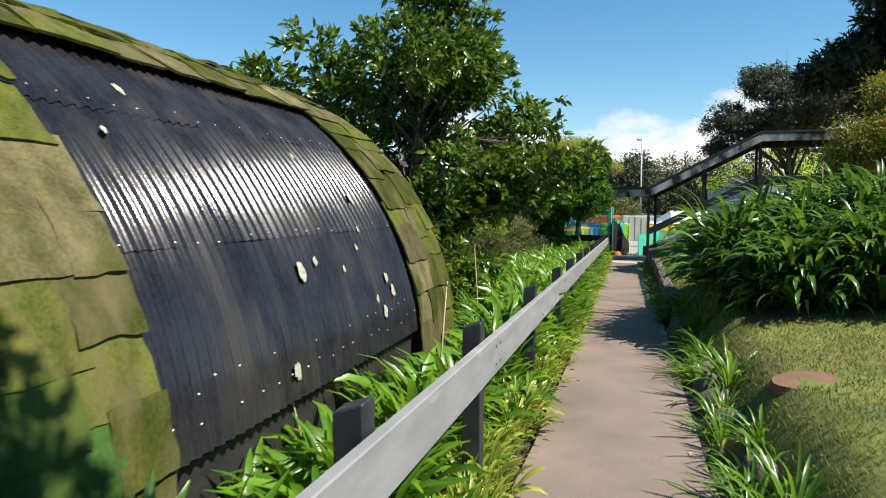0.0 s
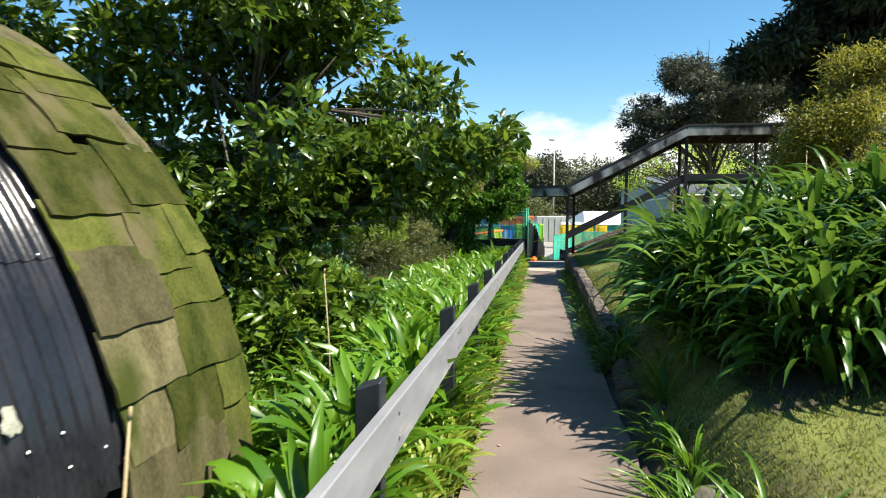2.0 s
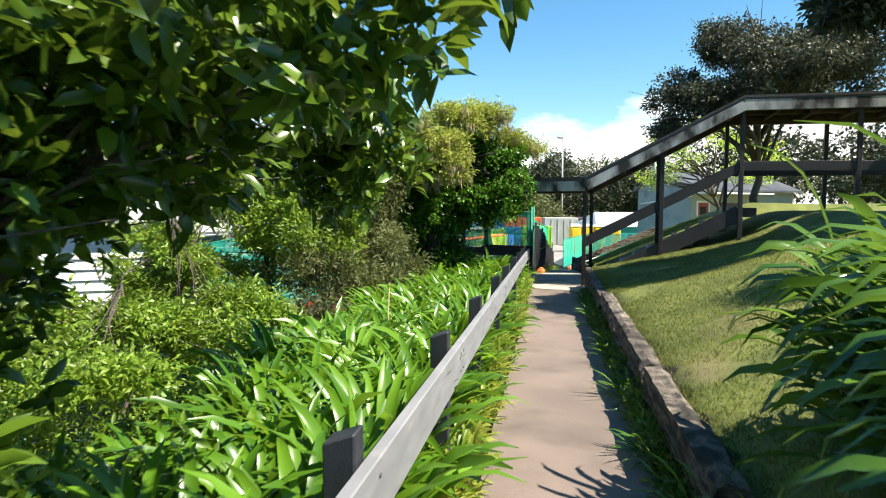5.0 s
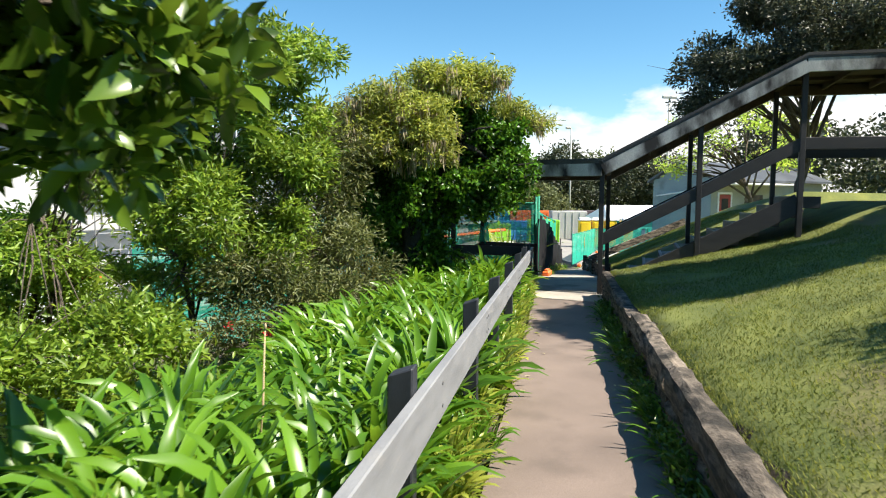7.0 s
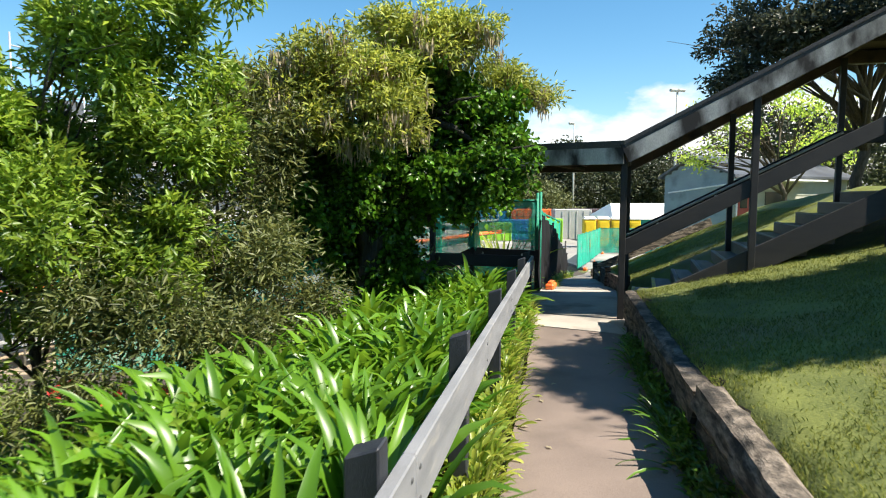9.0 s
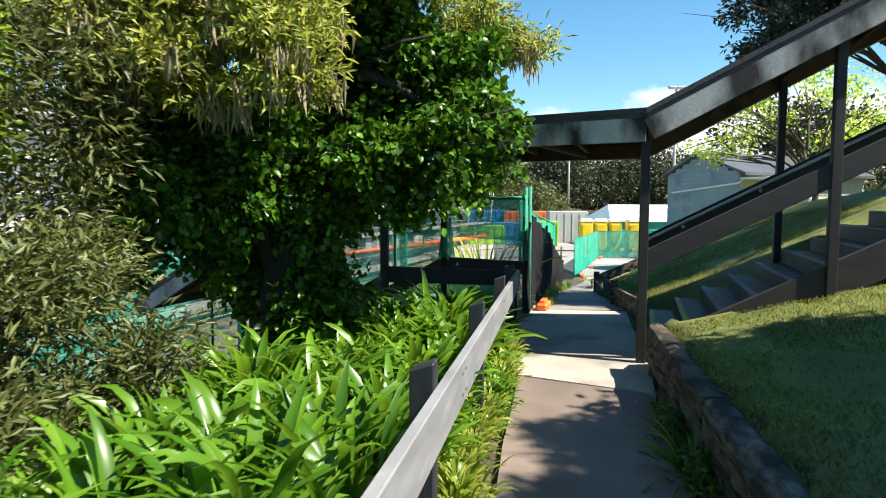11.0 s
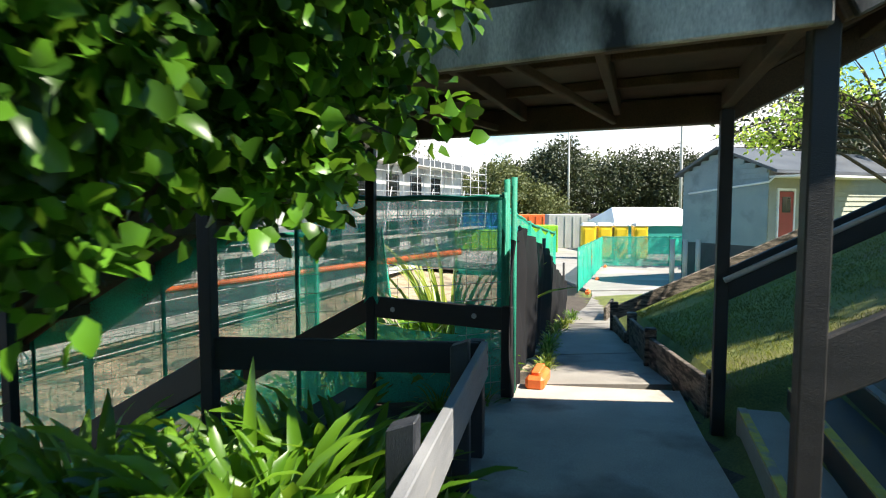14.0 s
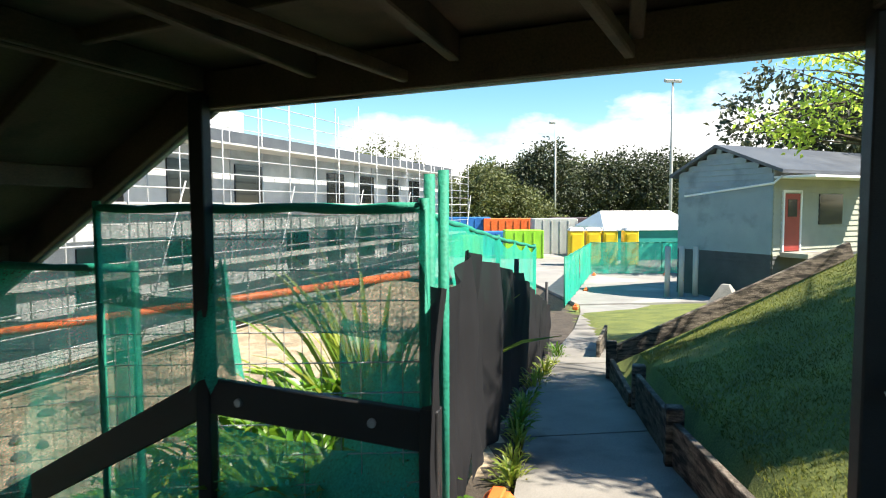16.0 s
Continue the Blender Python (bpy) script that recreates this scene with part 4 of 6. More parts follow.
for p, q, e, t, low_p, mm in ((NR, NL, end_n, top_n, low_n, side_n), (FR, FL, end_f, top_f, low_f, -side_n)):
    o = mm * 0.12
    cover_beam("fascia", p + o, mid, q + o, mid, 0.04, hh, M_FASCIA, "grey white fascia board with black stains")
    cover_beam("fascia", p + o, mid, t + o, mid + rise, 0.04, hh, M_FASCIA, "grey white fascia board with black stains")
    cover_beam("fascia", t + o, mid + rise, e + o, mid + rise, 0.04, hh, M_FASCIA, "grey white fascia board with black stains")
    cover_beam("fascia", q + o, mid, low_p + o, mid - fall, 0.04, hh, M_FASCIA, "grey white fascia board with black stains")
    o = mm * 0.13
    for a, za, b, zb in ((p, 0, q, 0), (p, 0, t, rise), (t, rise, e, rise), (q, 0, low_p, -fall)):
        cover_beam("flashing", a + o, ROOF_T - 0.035 + za, b + o, ROOF_T - 0.035 + zb, 0.024, 0.06, M_ROOF, "black roof edge flashing")
    o = mm * 0.06
    for a, za, b, zb in ((p, 0, q, 0), (p, 0, t, rise), (t, rise, e, rise), (q, 0, low_p, -fall)):
        cover_beam("bearer", a + o, ROOF_B + 0.1 + za, b + o, ROOF_B + 0.1 + zb, 0.05, 0.19, M_SOFFIT, "brown bearer below the roof")


def roof_slab(pts, thick, name, material, label=""):
    n = len(pts)
    verts = list(pts) + [p + Vector((0, 0, thick)) for p in pts]
    faces = [tuple(reversed(range(n))), tuple(range(n, 2 * n))] + [(i, (i + 1) % n, n + (i + 1) % n, n + i) for i in range(n)]
    return part_data(name, verts, faces, material, cover, label)


ov = side_n * 0.15
for a, za, b, zb in ((NL, 0, NR, 0), (NR, 0, top_n, rise), (top_n, rise, end_n, rise), (low_n, -fall, NL, 0)):
    fa, fb = {id(NL): FL, id(NR): FR, id(top_n): top_f, id(end_n): end_f, id(low_n): low_f}[id(a)], {id(NL): FL, id(NR): FR, id(top_n): top_f, id(end_n): end_f, id(low_n): low_f}[id(b)]
    roof_slab([V(a + ov, ROOF_T - 0.02 + za), V(b + ov, ROOF_T - 0.02 + zb), V(fb - ov, ROOF_T - 0.02 + zb), V(fa - ov, ROOF_T - 0.02 + za)], 0.05, "roof_sheet", M_ROOF, "dark roof sheeting")
    roof_slab([V(a + ov * 0.6, ROOF_T - 0.07 + za), V(b + ov * 0.6, ROOF_T - 0.07 + zb), V(fb - ov * 0.6, ROOF_T - 0.07 + zb), V(fa - ov * 0.6, ROOF_T - 0.07 + za)], 0.02, "lining", M_SOFFIT, "brown boarded roof lining")
    n = max(2, round((b - a).length / 0.85))
    for i in range(n + 1):
        f = (i + 0.02) / (n + 0.04)
        p, q = a.lerp(b, f), fa.lerp(fb, f)
        z = ROOF_T - 0.13 + za + (zb - za) * f
        cover_beam("rafter", p, z, q, z, 0.05, 0.12, M_SOFFIT)
    for f in (0.33, 0.67):
        cover_beam("purlin", a.lerp(fa, f), ROOF_T - 0.1 + za, b.lerp(fb, f), ROOF_T - 0.1 + zb, 0.04, 0.06, M_SOFFIT)
# knee braces below the crossing
for f in (0.3, 0.62):
    p = NL.lerp(NR, f)
    q = FL.lerp(FR, f + 0.12)
    cover_beam("brace", p, ROOF_B + 0.05, q, ROOF_B + 0.05, 0.04, 0.05, M_SOFFIT)
# rails of the landing and the stairs
rail1_end = at(23.3, -0.7)
cover_beam("landing_rail", rail1_end, 0.36, NL, 0.42, 0.05, 0.19, M_DARK, "dark landing rail")
net_post = Vector((6.3, 23.97, 0))
cover_beam("landing_rail", FL, 0.35, net_post, 0.33, 0.05, 0.19, M_DARK, "dark landing rail")
cover_beam("stair_rail", FL, 0.34, low_f, 0.34 - fall, 0.05, 0.19, M_DARK, "dark stair rail")
cover_beam("stair_rail", NL, 0.32, low_n, 0.32 - fall, 0.05, 0.19, M_DARK, "dark stair rail")
cover_post(net_post, Z0 - 0.3, 0.44, 0.09)
cover_post(rail1_end + Vector((0.0, 0.05, 0)), Z0 - 0.3, 0.46, 0.09)
for p, t, e in ((NR, top_n, end_n), (FR, top_f, end_f)):
    cover_beam("stair_rail", p, 0.72, t, 0.72 + rise, 0.05, 0.2, M_DARK, "dark stair rail")
    cover_beam("stair_rail", t, 0.72 + rise, e, 0.72 + rise, 0.05, 0.2, M_DARK, "dark stair rail")
a, b = FR + side_n * 0.14, top_f + side_n * 0.14
tubes("handrail", [([V(a, 0.78), V(b, 0.78 + rise)], [0.02, 0.02])], M_STEEL, cover, "galvanised handrail", 8)
for off, zz in ((NR + UP * 0.05, Z0 + 0.02),):
    cover_beam("stringer", off - side_n * 0.02, zz, top_n - side_n * 0.02, zz + rise - 0.02, 0.05, 0.32, M_DARK, "dark stair stringer")
NOSE = Vector((0.41, 0.912, 0)).normalized()
st_a, st_b = NR + NOSE * 0.1, FR - NOSE * 0.12
tread, riser = 0.31, 0.31 * RAKE
for i in range(11):
    a, b = st_a + UP * (0.12 + i * tread), st_b + UP * (0.12 + i * tread)
    z = Z0 + (i + 1) * riser
    bm = bmesh.new()
    fr = frame_between(V(a, z - 0.2), V(b, z - 0.2))
    box(bm, ((b - a).length, tread + 0.02, 0.2), fr @ Matrix.Translation((0, -tread / 2, 0.1)), 0.008)
    step = part("step", bm, M_CONC if i == 0 else M_DARK, cover, "dark worn step")
    bm = bmesh.new()
    box(bm, ((b - a).length - 0.02, 0.055, 0.014), fr @ Matrix.Translation((0, -0.02, 0.203)), 0.002)
    part("nosing", bm, M_NOSE if i < 2 else M_RAIL, step, "yellow nosing" if i < 2 else "pale worn nosing")
for i in range(9):
    d = 0.1 + i * 0.33
    a, b = NL + DOWN * d, FL + DOWN * d
    z = Z0 - (i + 1) * 0.17
    bm = bmesh.new()
    beam(bm, V(a, z - 0.03), V(b, z - 0.03), 0.3, 0.05)
    part("step", bm, M_DARK, cover, "dark worn step")

# ---- trees and shrubs beside the path ----
tree("big_leaf_tree", "broad evergreen tree with glossy oval leaves behind the fence", "tree", (-0.7, 9.8, ground_z(-0.7, 9.8)), (-0.4, 9.8, 2.4),
     [((-0.5, 9.6, 2.6), (1.9, 1.7, 1.7)), ((0.3, 9.5, 1.75), (0.9, 0.9, 0.75)), ((-1.4, 9.2, 1.3), (1.3, 1.3, 1.2)), ((0.5, 10.5, 2.9), (1.4, 1.3, 1.2)), ((1.35, 9.3, 2.15), (0.6, 0.6, 0.45)), ((1.85, 9.2, 2.2), (0.4, 0.4, 0.3)), ((-0.4, 9.6, 4.0), (1.2, 1.2, 0.9)), ((-0.8, 9.9, 0.7), (1.1, 0.9, 0.7)), ((1.75, 11.6, 2.1), (0.45, 0.6, 0.33)), ((1.55, 11.9, 1.75), (0.3, 0.4, 0.35)), ((1.6, 12.3, 1.8), (0.25, 0.28, 0.32)), ((0.9, 11.0, 2.2), (0.8, 0.8, 0.6)), ((-0.5, 11.0, 1.7), (1.1, 1.0, 0.9)), ((-2.3, 9.0, 2.6), (1.2, 1.2, 1.3)), ((-0.1, 8.7, 0.55), (0.8, 0.7, 0.5))],
     42000, 0.155, 0.06, L_BIG, 3, 0.08, 0.3, 0.06, 8, -0.05, 0.75, 22, 4, kind="fine", split=(15, 0.35))
tree("light_shrub", "tall light green shrub with narrow leaves", "shrub", (0.1, 18.6, ground_z(0.1, 18.6)), (0.1, 18.6, 2.0),
     [((1.35, 18.6, 2.5), (0.75, 0.8, 1.0)), ((0.2, 18.2, 1.0), (1.0, 0.9, 1.0)), ((1.3, 18.6, 1.3), (0.75, 0.8, 1.2)), ((1.55, 18.7, 3.35), (0.5, 0.5, 0.6)), ((-0.1, 18.4, 1.9), (0.7, 0.7, 0.7)), ((-0.5, 18.0, 0.1), (1.2, 0.8, 0.7)), ((0.75, 18.5, 2.75), (0.4, 0.4, 0.45))],
     36000, 0.115, 0.034, L_LIGHT, 5, 0.05, 0.2, 0.1, 9, 0.15, 0.8, 16, 4, split=(12, 0.3))
tree("light_shrub", "tall light green shrub spreading over the slope", "shrub", (-1.3, 17.4, ground_z(-1.3, 17.4)), (-1.2, 17.4, 1.4),
     [((-0.9, 17.6, 1.2), (0.75, 0.7, 0.9)), ((-0.6, 17.6, 2.1), (0.45, 0.5, 0.6)), ((-1.5, 17.0, 0.6), (0.6, 0.6, 0.6)), ((-0.9, 16.8, -0.1), (1.0, 0.8, 0.5))],
     17000, 0.115, 0.034, L_LIGHT, 15, 0.05, 0.2, 0.1, 9, 0.15, 0.8, 14, 4, split=(12, 0.3))
tree("garden_shrub", "spreading green garden shrub with small leaves", "shrub", (-1.3, 15.6, ground_z(-1.3, 15.6)), (-1.3, 15.6, 0.5),
     [((-1.6, 15.2, -0.3), (1.0, 0.9, 0.6)), ((-0.3, 16.2, -0.2), (1.0, 0.9, 0.6)), ((-2.6, 15.0, -0.1), (1.0, 0.9, 0.7)), ((-1.2, 14.0, -0.4), (1.0, 0.9, 0.5))],
     20000, 0.11, 0.046, L_LIGHT, 6, 0.04, 0.2, 0.16, 10, 0.1, 0.9, 8, 3)
bb = tree("bottlebrush_shrub", "grey green bottlebrush shrub with sparse red flowers", "shrub", (1.7, 19.0, ground_z(1.7, 19.0)), (1.7, 19.0, 1.2),
     [((1.7, 19.0, 1.0), (0.8, 0.8, 1.2)), ((1.3, 18.0, 0.1), (1.0, 0.9, 0.7)), ((2.2, 18.8, 0.3), (0.7, 0.6, 0.7)), ((2.0, 19.3, 2.2), (0.6, 0.6, 0.8))],
     24000, 0.1, 0.024, L_OLIVE, 7, 0.04, 0.2, 0.16, 12, 0.1, 0.8, 10, 3)
rng = np.random.default_rng(22)
for i in range(9):
    c = np.array([rng.uniform(-1.0, 0.4), rng.uniform(-2.0, -1.2), rng.uniform(0.4, 1.4)]) + rng.normal(0, 0.03, (30, 3))
    v, f = leaves_data(c, np.repeat(np.array([[0, 0, 0.4]]), 30, 0), 0.05, 0.012, rng, 0.0, 1.0)
    leaves_object("flower", v, f, L_RED, bb, "red bottlebrush flower")["kind"] = "stuff"
# the trunk's near-black bark colour stands in for shade within the crown
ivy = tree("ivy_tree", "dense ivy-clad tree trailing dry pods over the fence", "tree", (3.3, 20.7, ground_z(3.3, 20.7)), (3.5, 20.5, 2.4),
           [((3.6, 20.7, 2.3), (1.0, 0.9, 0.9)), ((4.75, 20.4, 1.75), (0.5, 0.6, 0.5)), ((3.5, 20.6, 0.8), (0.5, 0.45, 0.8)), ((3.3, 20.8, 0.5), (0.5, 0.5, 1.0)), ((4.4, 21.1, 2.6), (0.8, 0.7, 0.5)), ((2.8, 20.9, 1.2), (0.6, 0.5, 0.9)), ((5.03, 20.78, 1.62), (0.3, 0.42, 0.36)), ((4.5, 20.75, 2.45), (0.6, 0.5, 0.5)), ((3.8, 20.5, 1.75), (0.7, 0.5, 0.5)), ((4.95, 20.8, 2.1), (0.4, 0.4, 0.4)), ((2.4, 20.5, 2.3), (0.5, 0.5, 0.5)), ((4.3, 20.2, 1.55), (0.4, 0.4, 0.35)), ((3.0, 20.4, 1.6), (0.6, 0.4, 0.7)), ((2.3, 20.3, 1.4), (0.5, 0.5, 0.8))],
           64000, 0.075, 0.064, L_IVY, 8, 0.24, 0.2, 0.1, 9, 0.5, 0.6, 16, 4, kind="fine", split=(10, 0.42), bark=M_BARK_SHADED)
i_o = ivy.location.copy()
rng = np.random.default_rng(21)
lob = [((3.0, 20.2, 3.1), (1.3, 1.1, 0.6)), ((3.9, 20.5, 3.15), (0.8, 0.9, 0.45)), ((2.4, 19.9, 2.6), (0.8, 0.8, 0.7)), ((5.0, 21.0, 3.0), (0.5, 0.5, 0.2)), ((5.5, 21.3, 2.8), (0.35, 0.4, 0.14)), ((3.2, 19.5, 2.2), (0.8, 0.4, 0.3)), ((3.0, 19.7, 2.7), (0.9, 0.6, 0.4)), ((4.0, 20.0, 3.35), (0.9, 0.6, 0.3))]
lob_in = clumpy([(tuple(Vector(a) - i_o), b) for a, b in lob], 10, 0.34, rng)
c, o = crown_points(lob_in, 30000, rng, 0.2, 0.1, 12)
v, f = leaves_data(c, o, 0.1, 0.026, rng, 0.3, 0.9)
leaves_object("canopy", v, f, L_KOWHAI, ivy, "fine yellow green upper leaves")
c, o = crown_points([(a, (b[0], b[1], b[2] * 0.6)) for a, b in lob_in], 5200, rng, 0.6, 0.07, 14)
v, f = leaves_data(c, o * 0.1 + np.array([0, 0, -3.0]), 0.19, 0.013, rng, 0.0, 0.25)
leaves_object("dry_pod", v, f, L_CATKIN, ivy, "dry brown hanging pods")["kind"] = "stuff"

# undergrowth between the bed and the shrubs
def undergrowth(name, label, category, region, n, size, material, seed, high=0.35, base=None):
    rng = np.random.default_rng(seed)
    k = n // 10
    cs = []
    for _ in range(k):
        x, y = rng.uniform(region[0], region[1]), rng.uniform(region[2], region[3])
        s, w = sw(x, y)
        if w > -1.5:
            continue
        h = high * (0.35 + 0.65 * (0.5 + 0.5 * noise.noise(Vector((x * 1.1, y * 1.1, seed)))))
        z = ground_z(x, y) + h * rng.random()
        cs.append(np.array([x, y, z]) + rng.normal(0, 0.1, (10, 3)))
    c = np.concatenate(cs)
    v, f = leaves_data(c, np.repeat(np.array([[0, 0, 0.7]]), len(c), 0), size, size * 0.42, rng, 0.0, 0.7)
    ob = leaves_object(name, v, f, material, None)
    return tagged(ob, label, category, kind="stuff")


undergrowth("undergrowth", "mixed low green undergrowth on the slope", "undergrowth", (-4.8, 3, 6.5, 22), 60000, 0.09, L_LIGHT, 31, 0.75)
undergrowth("ground_cover", "dark green leafy ground cover on the slope", "ground cover", (-3, 1.2, 5.6, 13), 12000, 0.08, L_BIG, 33, 0.8)

undergrowth("site_weeds", "green weeds growing at the foot of the net fence", "weeds", (-0.5, 6.1, 25.5, 28.2), 16000, 0.1, L_LIGHT, 36, 0.55)


def wall_weeds(n, seed):
    rng = np.random.default_rng(seed)
    cs = []
    while len(cs) < n // 8:
        s, w = rng.uniform(9.4, 20.2), rng.uniform(0.5, 0.66)
        p = at(s, w)
        thick = 0.5 + 0.5 * noise.noise(Vector((s * 1.4, 2, 0)))
        if rng.random() > thick + 0.15:
            continue
        cs.append(np.array([p.x, p.y, path_z(p.y) - 0.03 + (0.06 + 0.26 * thick) * rng.random()]) + rng.normal(0, 0.03, (8, 3)))
    c = np.concatenate(cs)
    v, f = leaves_data(c, np.repeat(np.array([[-0.35, 0.1, 0.5]]), len(c), 0), 0.055, 0.022, rng, 0.0, 0.7)
    ob = leaves_object("wall_weed", v, f, L_AGAD, None)
    tagged(ob, "dark green weeds and creepers at the foot of the sleeper wall", "weeds", kind="stuff")


wall_weeds(9000, 35)

# trees on the bank
tree("evergreen_tree", "grey green evergreen tree with many bare lower limbs", "tree", (13.2, 24.6, 1.4), (13.2, 24.6, 4.0),
     [((13.0, 24.6, 5.5), (2.3, 2.2, 1.0)), ((11.3, 24.8, 4.8), (1.3, 1.3, 0.8)), ((14.9, 24.2, 5.3), (1.9, 1.8, 1.2)), ((12.6, 24.3, 6.3), (1.4, 1.4, 0.6)), ((11.5, 23.7, 4.3), (1.0, 0.8, 0.4)), ((10.6, 24.8, 3.9), (0.7, 0.8, 0.4)), ((14.6, 22.6, 5.8), (1.6, 1.5, 0.9)), ((12.9, 22.6, 5.4), (1.5, 1.4, 0.8)), ((11.9, 23.2, 4.7), (1.0, 0.9, 0.5))],
     76000, 0.12, 0.05, L_GREY, 9, 0.13, 0.3, 0.18, 12, 0.2, 0.9, 24, 4, split=(11, 0.36))
tree("dark_pine", "tall dark evergreen tree on the bank", "tree", (11.9, 15.9, 1.4), (11.8, 15.8, 6.5),
     [((11.2, 15.4, 5.9), (2.1, 1.5, 1.2)), ((11.5, 15.0, 8.2), (1.0, 0.9, 0.6)), ((11.0, 16.2, 4.7), (1.6, 1.4, 0.9)), ((13.2, 15.0, 5.4), (2.0, 2.0, 1.3)), ((12.6, 16.4, 5.4), (1.7, 1.4, 1.0)), ((11.2, 14.1, 7.4), (0.9, 0.8, 0.6)), ((13.6, 14.4, 7.4), (2.2, 1.8, 1.2)), ((15.2, 15.8, 6.0), (1.9, 1.9, 1.4))],
     140000, 0.2, 0.07, L_DARK, 10, 0.17, 0.2, 0.16, 12, 0.2, 0.9, 20, 4, split=(10, 0.36))
tree("golden_conifer", "golden green conifer with feathery foliage", "tree", (8.4, 12.2, ground_z(8.4, 12.2)), (8.3, 12.1, 3.0),
     [((8.3, 12.1, 2.2), (0.95, 0.9, 0.7)), ((8.05, 12.0, 3.0), (0.7, 0.7, 0.5)), ((8.4, 12.1, 3.7), (0.5, 0.5, 0.45)), ((7.6, 12.0, 2.6), (0.45, 0.4, 0.25))],
     26000, 0.09, 0.025, L_YELLOW, 11, 0.08, 0.3, 0.18, 10, 0.1, 0.8, 9, 3)
tree("spring_tree", "small tree with fresh light green leaves beside the lawn bank", "tree", (14.9, 29.5, ground_z(14.9, 29.5)), (14.6, 29.6, 2.6),
     [((12.7, 30.3, 2.6), (0.9, 0.9, 0.35)), ((13.6, 30.0, 3.3), (1.2, 1.0, 0.6)), ((14.6, 29.6, 4.1), (1.5, 1.2, 0.8)), ((13.1, 30.2, 3.9), (0.8, 0.8, 0.45)), ((16.0, 29.4, 3.2), (1.3, 1.2, 0.8))],
     3600, 0.11, 0.06, L_SPRING, 12, 0.09, 0.2, 0.22, 9, 0.2, 0.9, 16, 4)

# ---- net fence and shade cloth ----
def cloth(name, a, b, z_top, z_bot, material, parent, seed, fold=0.05, nx=26, nz=14, sag=0.05, label="", slope=None):
    a, b = Vector((a[0], a[1], 0)), Vector((b[0], b[1], 0))
    d = (b - a).normalized()
    nrm = Vector((d.y, -d.x, 0))
    verts, faces = [], []
    for j in range(nz + 1):
        for i in range(nx + 1):
            fx, fz = i / nx, j / nz
            zt = z_top[0] + (z_top[1] - z_top[0]) * fx - sag * math.sin(math.pi * ((fx * max(1, round((b - a).length / 1.2))) % 1))
            zb = z_bot[0] + (z_bot[1] - z_bot[0]) * fx
            k = fold * (noise.noise(Vector((fx * (b - a).length * 2.4, fz * 1.2, seed))) + 0.5 * noise.noise(Vector((fx * (b - a).length * 6, fz * 2, seed + 3))))
            p = a.lerp(b, fx) + nrm * k
            verts.append((p.x, p.y, zt + (zb - zt) * fz))
    for j in range(nz):
        for i in range(nx):
            q = j * (nx + 1) + i
            faces.append((q, q + 1, q + nx + 2, q + nx + 1))
    o = Vector(parent.location) if parent else Vector((0, 0, 0))
    return part_data(name, [Vector(v) - o for v in verts], faces, material, parent, label, True)


def net_fence(a, b, z_top, z_bot, net, label, seed, group="net fences", bars=True, fold=0.03, posts=True, sag=0.03):
    a, b = Vector((*a, 0)), Vector((*b, 0))
    ob = thing("net_fence", label, "fence", (a.x, a.y, z_bot[0]), group)
    o = Vector(ob.location)
    L = (b - a).length
    if bars:
        runs = []
        n = int(L / 0.11)
        for i in range(n + 1):
            f = i / max(1, n)
            p = a.lerp(b, f)
            zt, zb = z_top[0] + (z_top[1] - z_top[0]) * f, z_bot[0] + (z_bot[1] - z_bot[0]) * f
            runs.append(([Vector((p.x, p.y, zb)) - o, Vector((p.x, p.y, zt)) - o], [0.0022, 0.0022]))
        for k in range(13):
            f = k / 12
            runs.append(([Vector((a.x, a.y, z_bot[0] + (z_top[0] - z_bot[0]) * f)) - o, Vector((b.x, b.y, z_bot[1] + (z_top[1] - z_bot[1]) * f)) - o], [0.004, 0.004]))
        w = tubes("wire_panel", runs, M_STEEL, ob, "thin wire mesh panel", 3)
        w["kind"] = "stuff"
    if posts:
        n = max(1, round(L / 2.3))
        for i in range(n + 1):
            f = i / n
            p = a.lerp(b, f)
            zt, zb = z_top[0] + (z_top[1] - z_top[0]) * f + 0.04, z_bot[0] + (z_bot[1] - z_bot[0]) * f
            tubes("post", [([Vector((p.x, p.y, zb - 0.05)) - o, Vector((p.x, p.y, zt)) - o], [0.024, 0.024])], M_GREENPOLE, ob, "", 8)
    m = []
    for i in range(13):
        f = i / 12
        p = a.lerp(b, f)
        m.append(Vector((p.x, p.y, z_top[0] + (z_top[1] - z_top[0]) * f - 0.012 * math.sin(f * 3 * math.pi) ** 2)) - o)
    tubes("top_roll", [(m, [0.022 + 0.006 * (i % 2) for i in range(13)])], M_GREENPOLE, ob, "rolled green net edge", 7)
    d = (b - a).normalized()
    off = Vector((d.y, -d.x, 0)) * 0.02
    if net:
        cloth("net", a + off, b + off, z_top, z_bot, net, ob, seed, fold, max(8, int(L * 6)), 12, sag)
    return ob


landing_fence = net_fence((4.44, 25.2), (6.28, 24.02), (1.35, 1.35), (-0.95, -0.35), None, "torn green debris net on a wire fence beside the landing", 1)
cloth("net", (4.44, 25.18), (6.29, 23.99), (1.34, 1.34), (0.78, 0.72), N_GREEN, landing_fence, 1, 0.03, 24, 8, 0.03, "green net strip along the top")
cloth("net", (4.5, 25.14), (5.2, 24.69), (0.9, 0.86), (-0.9, -0.7), N_GREEN, landing_fence, 2, 0.06, 14, 12, 0.03, "green net hanging down")
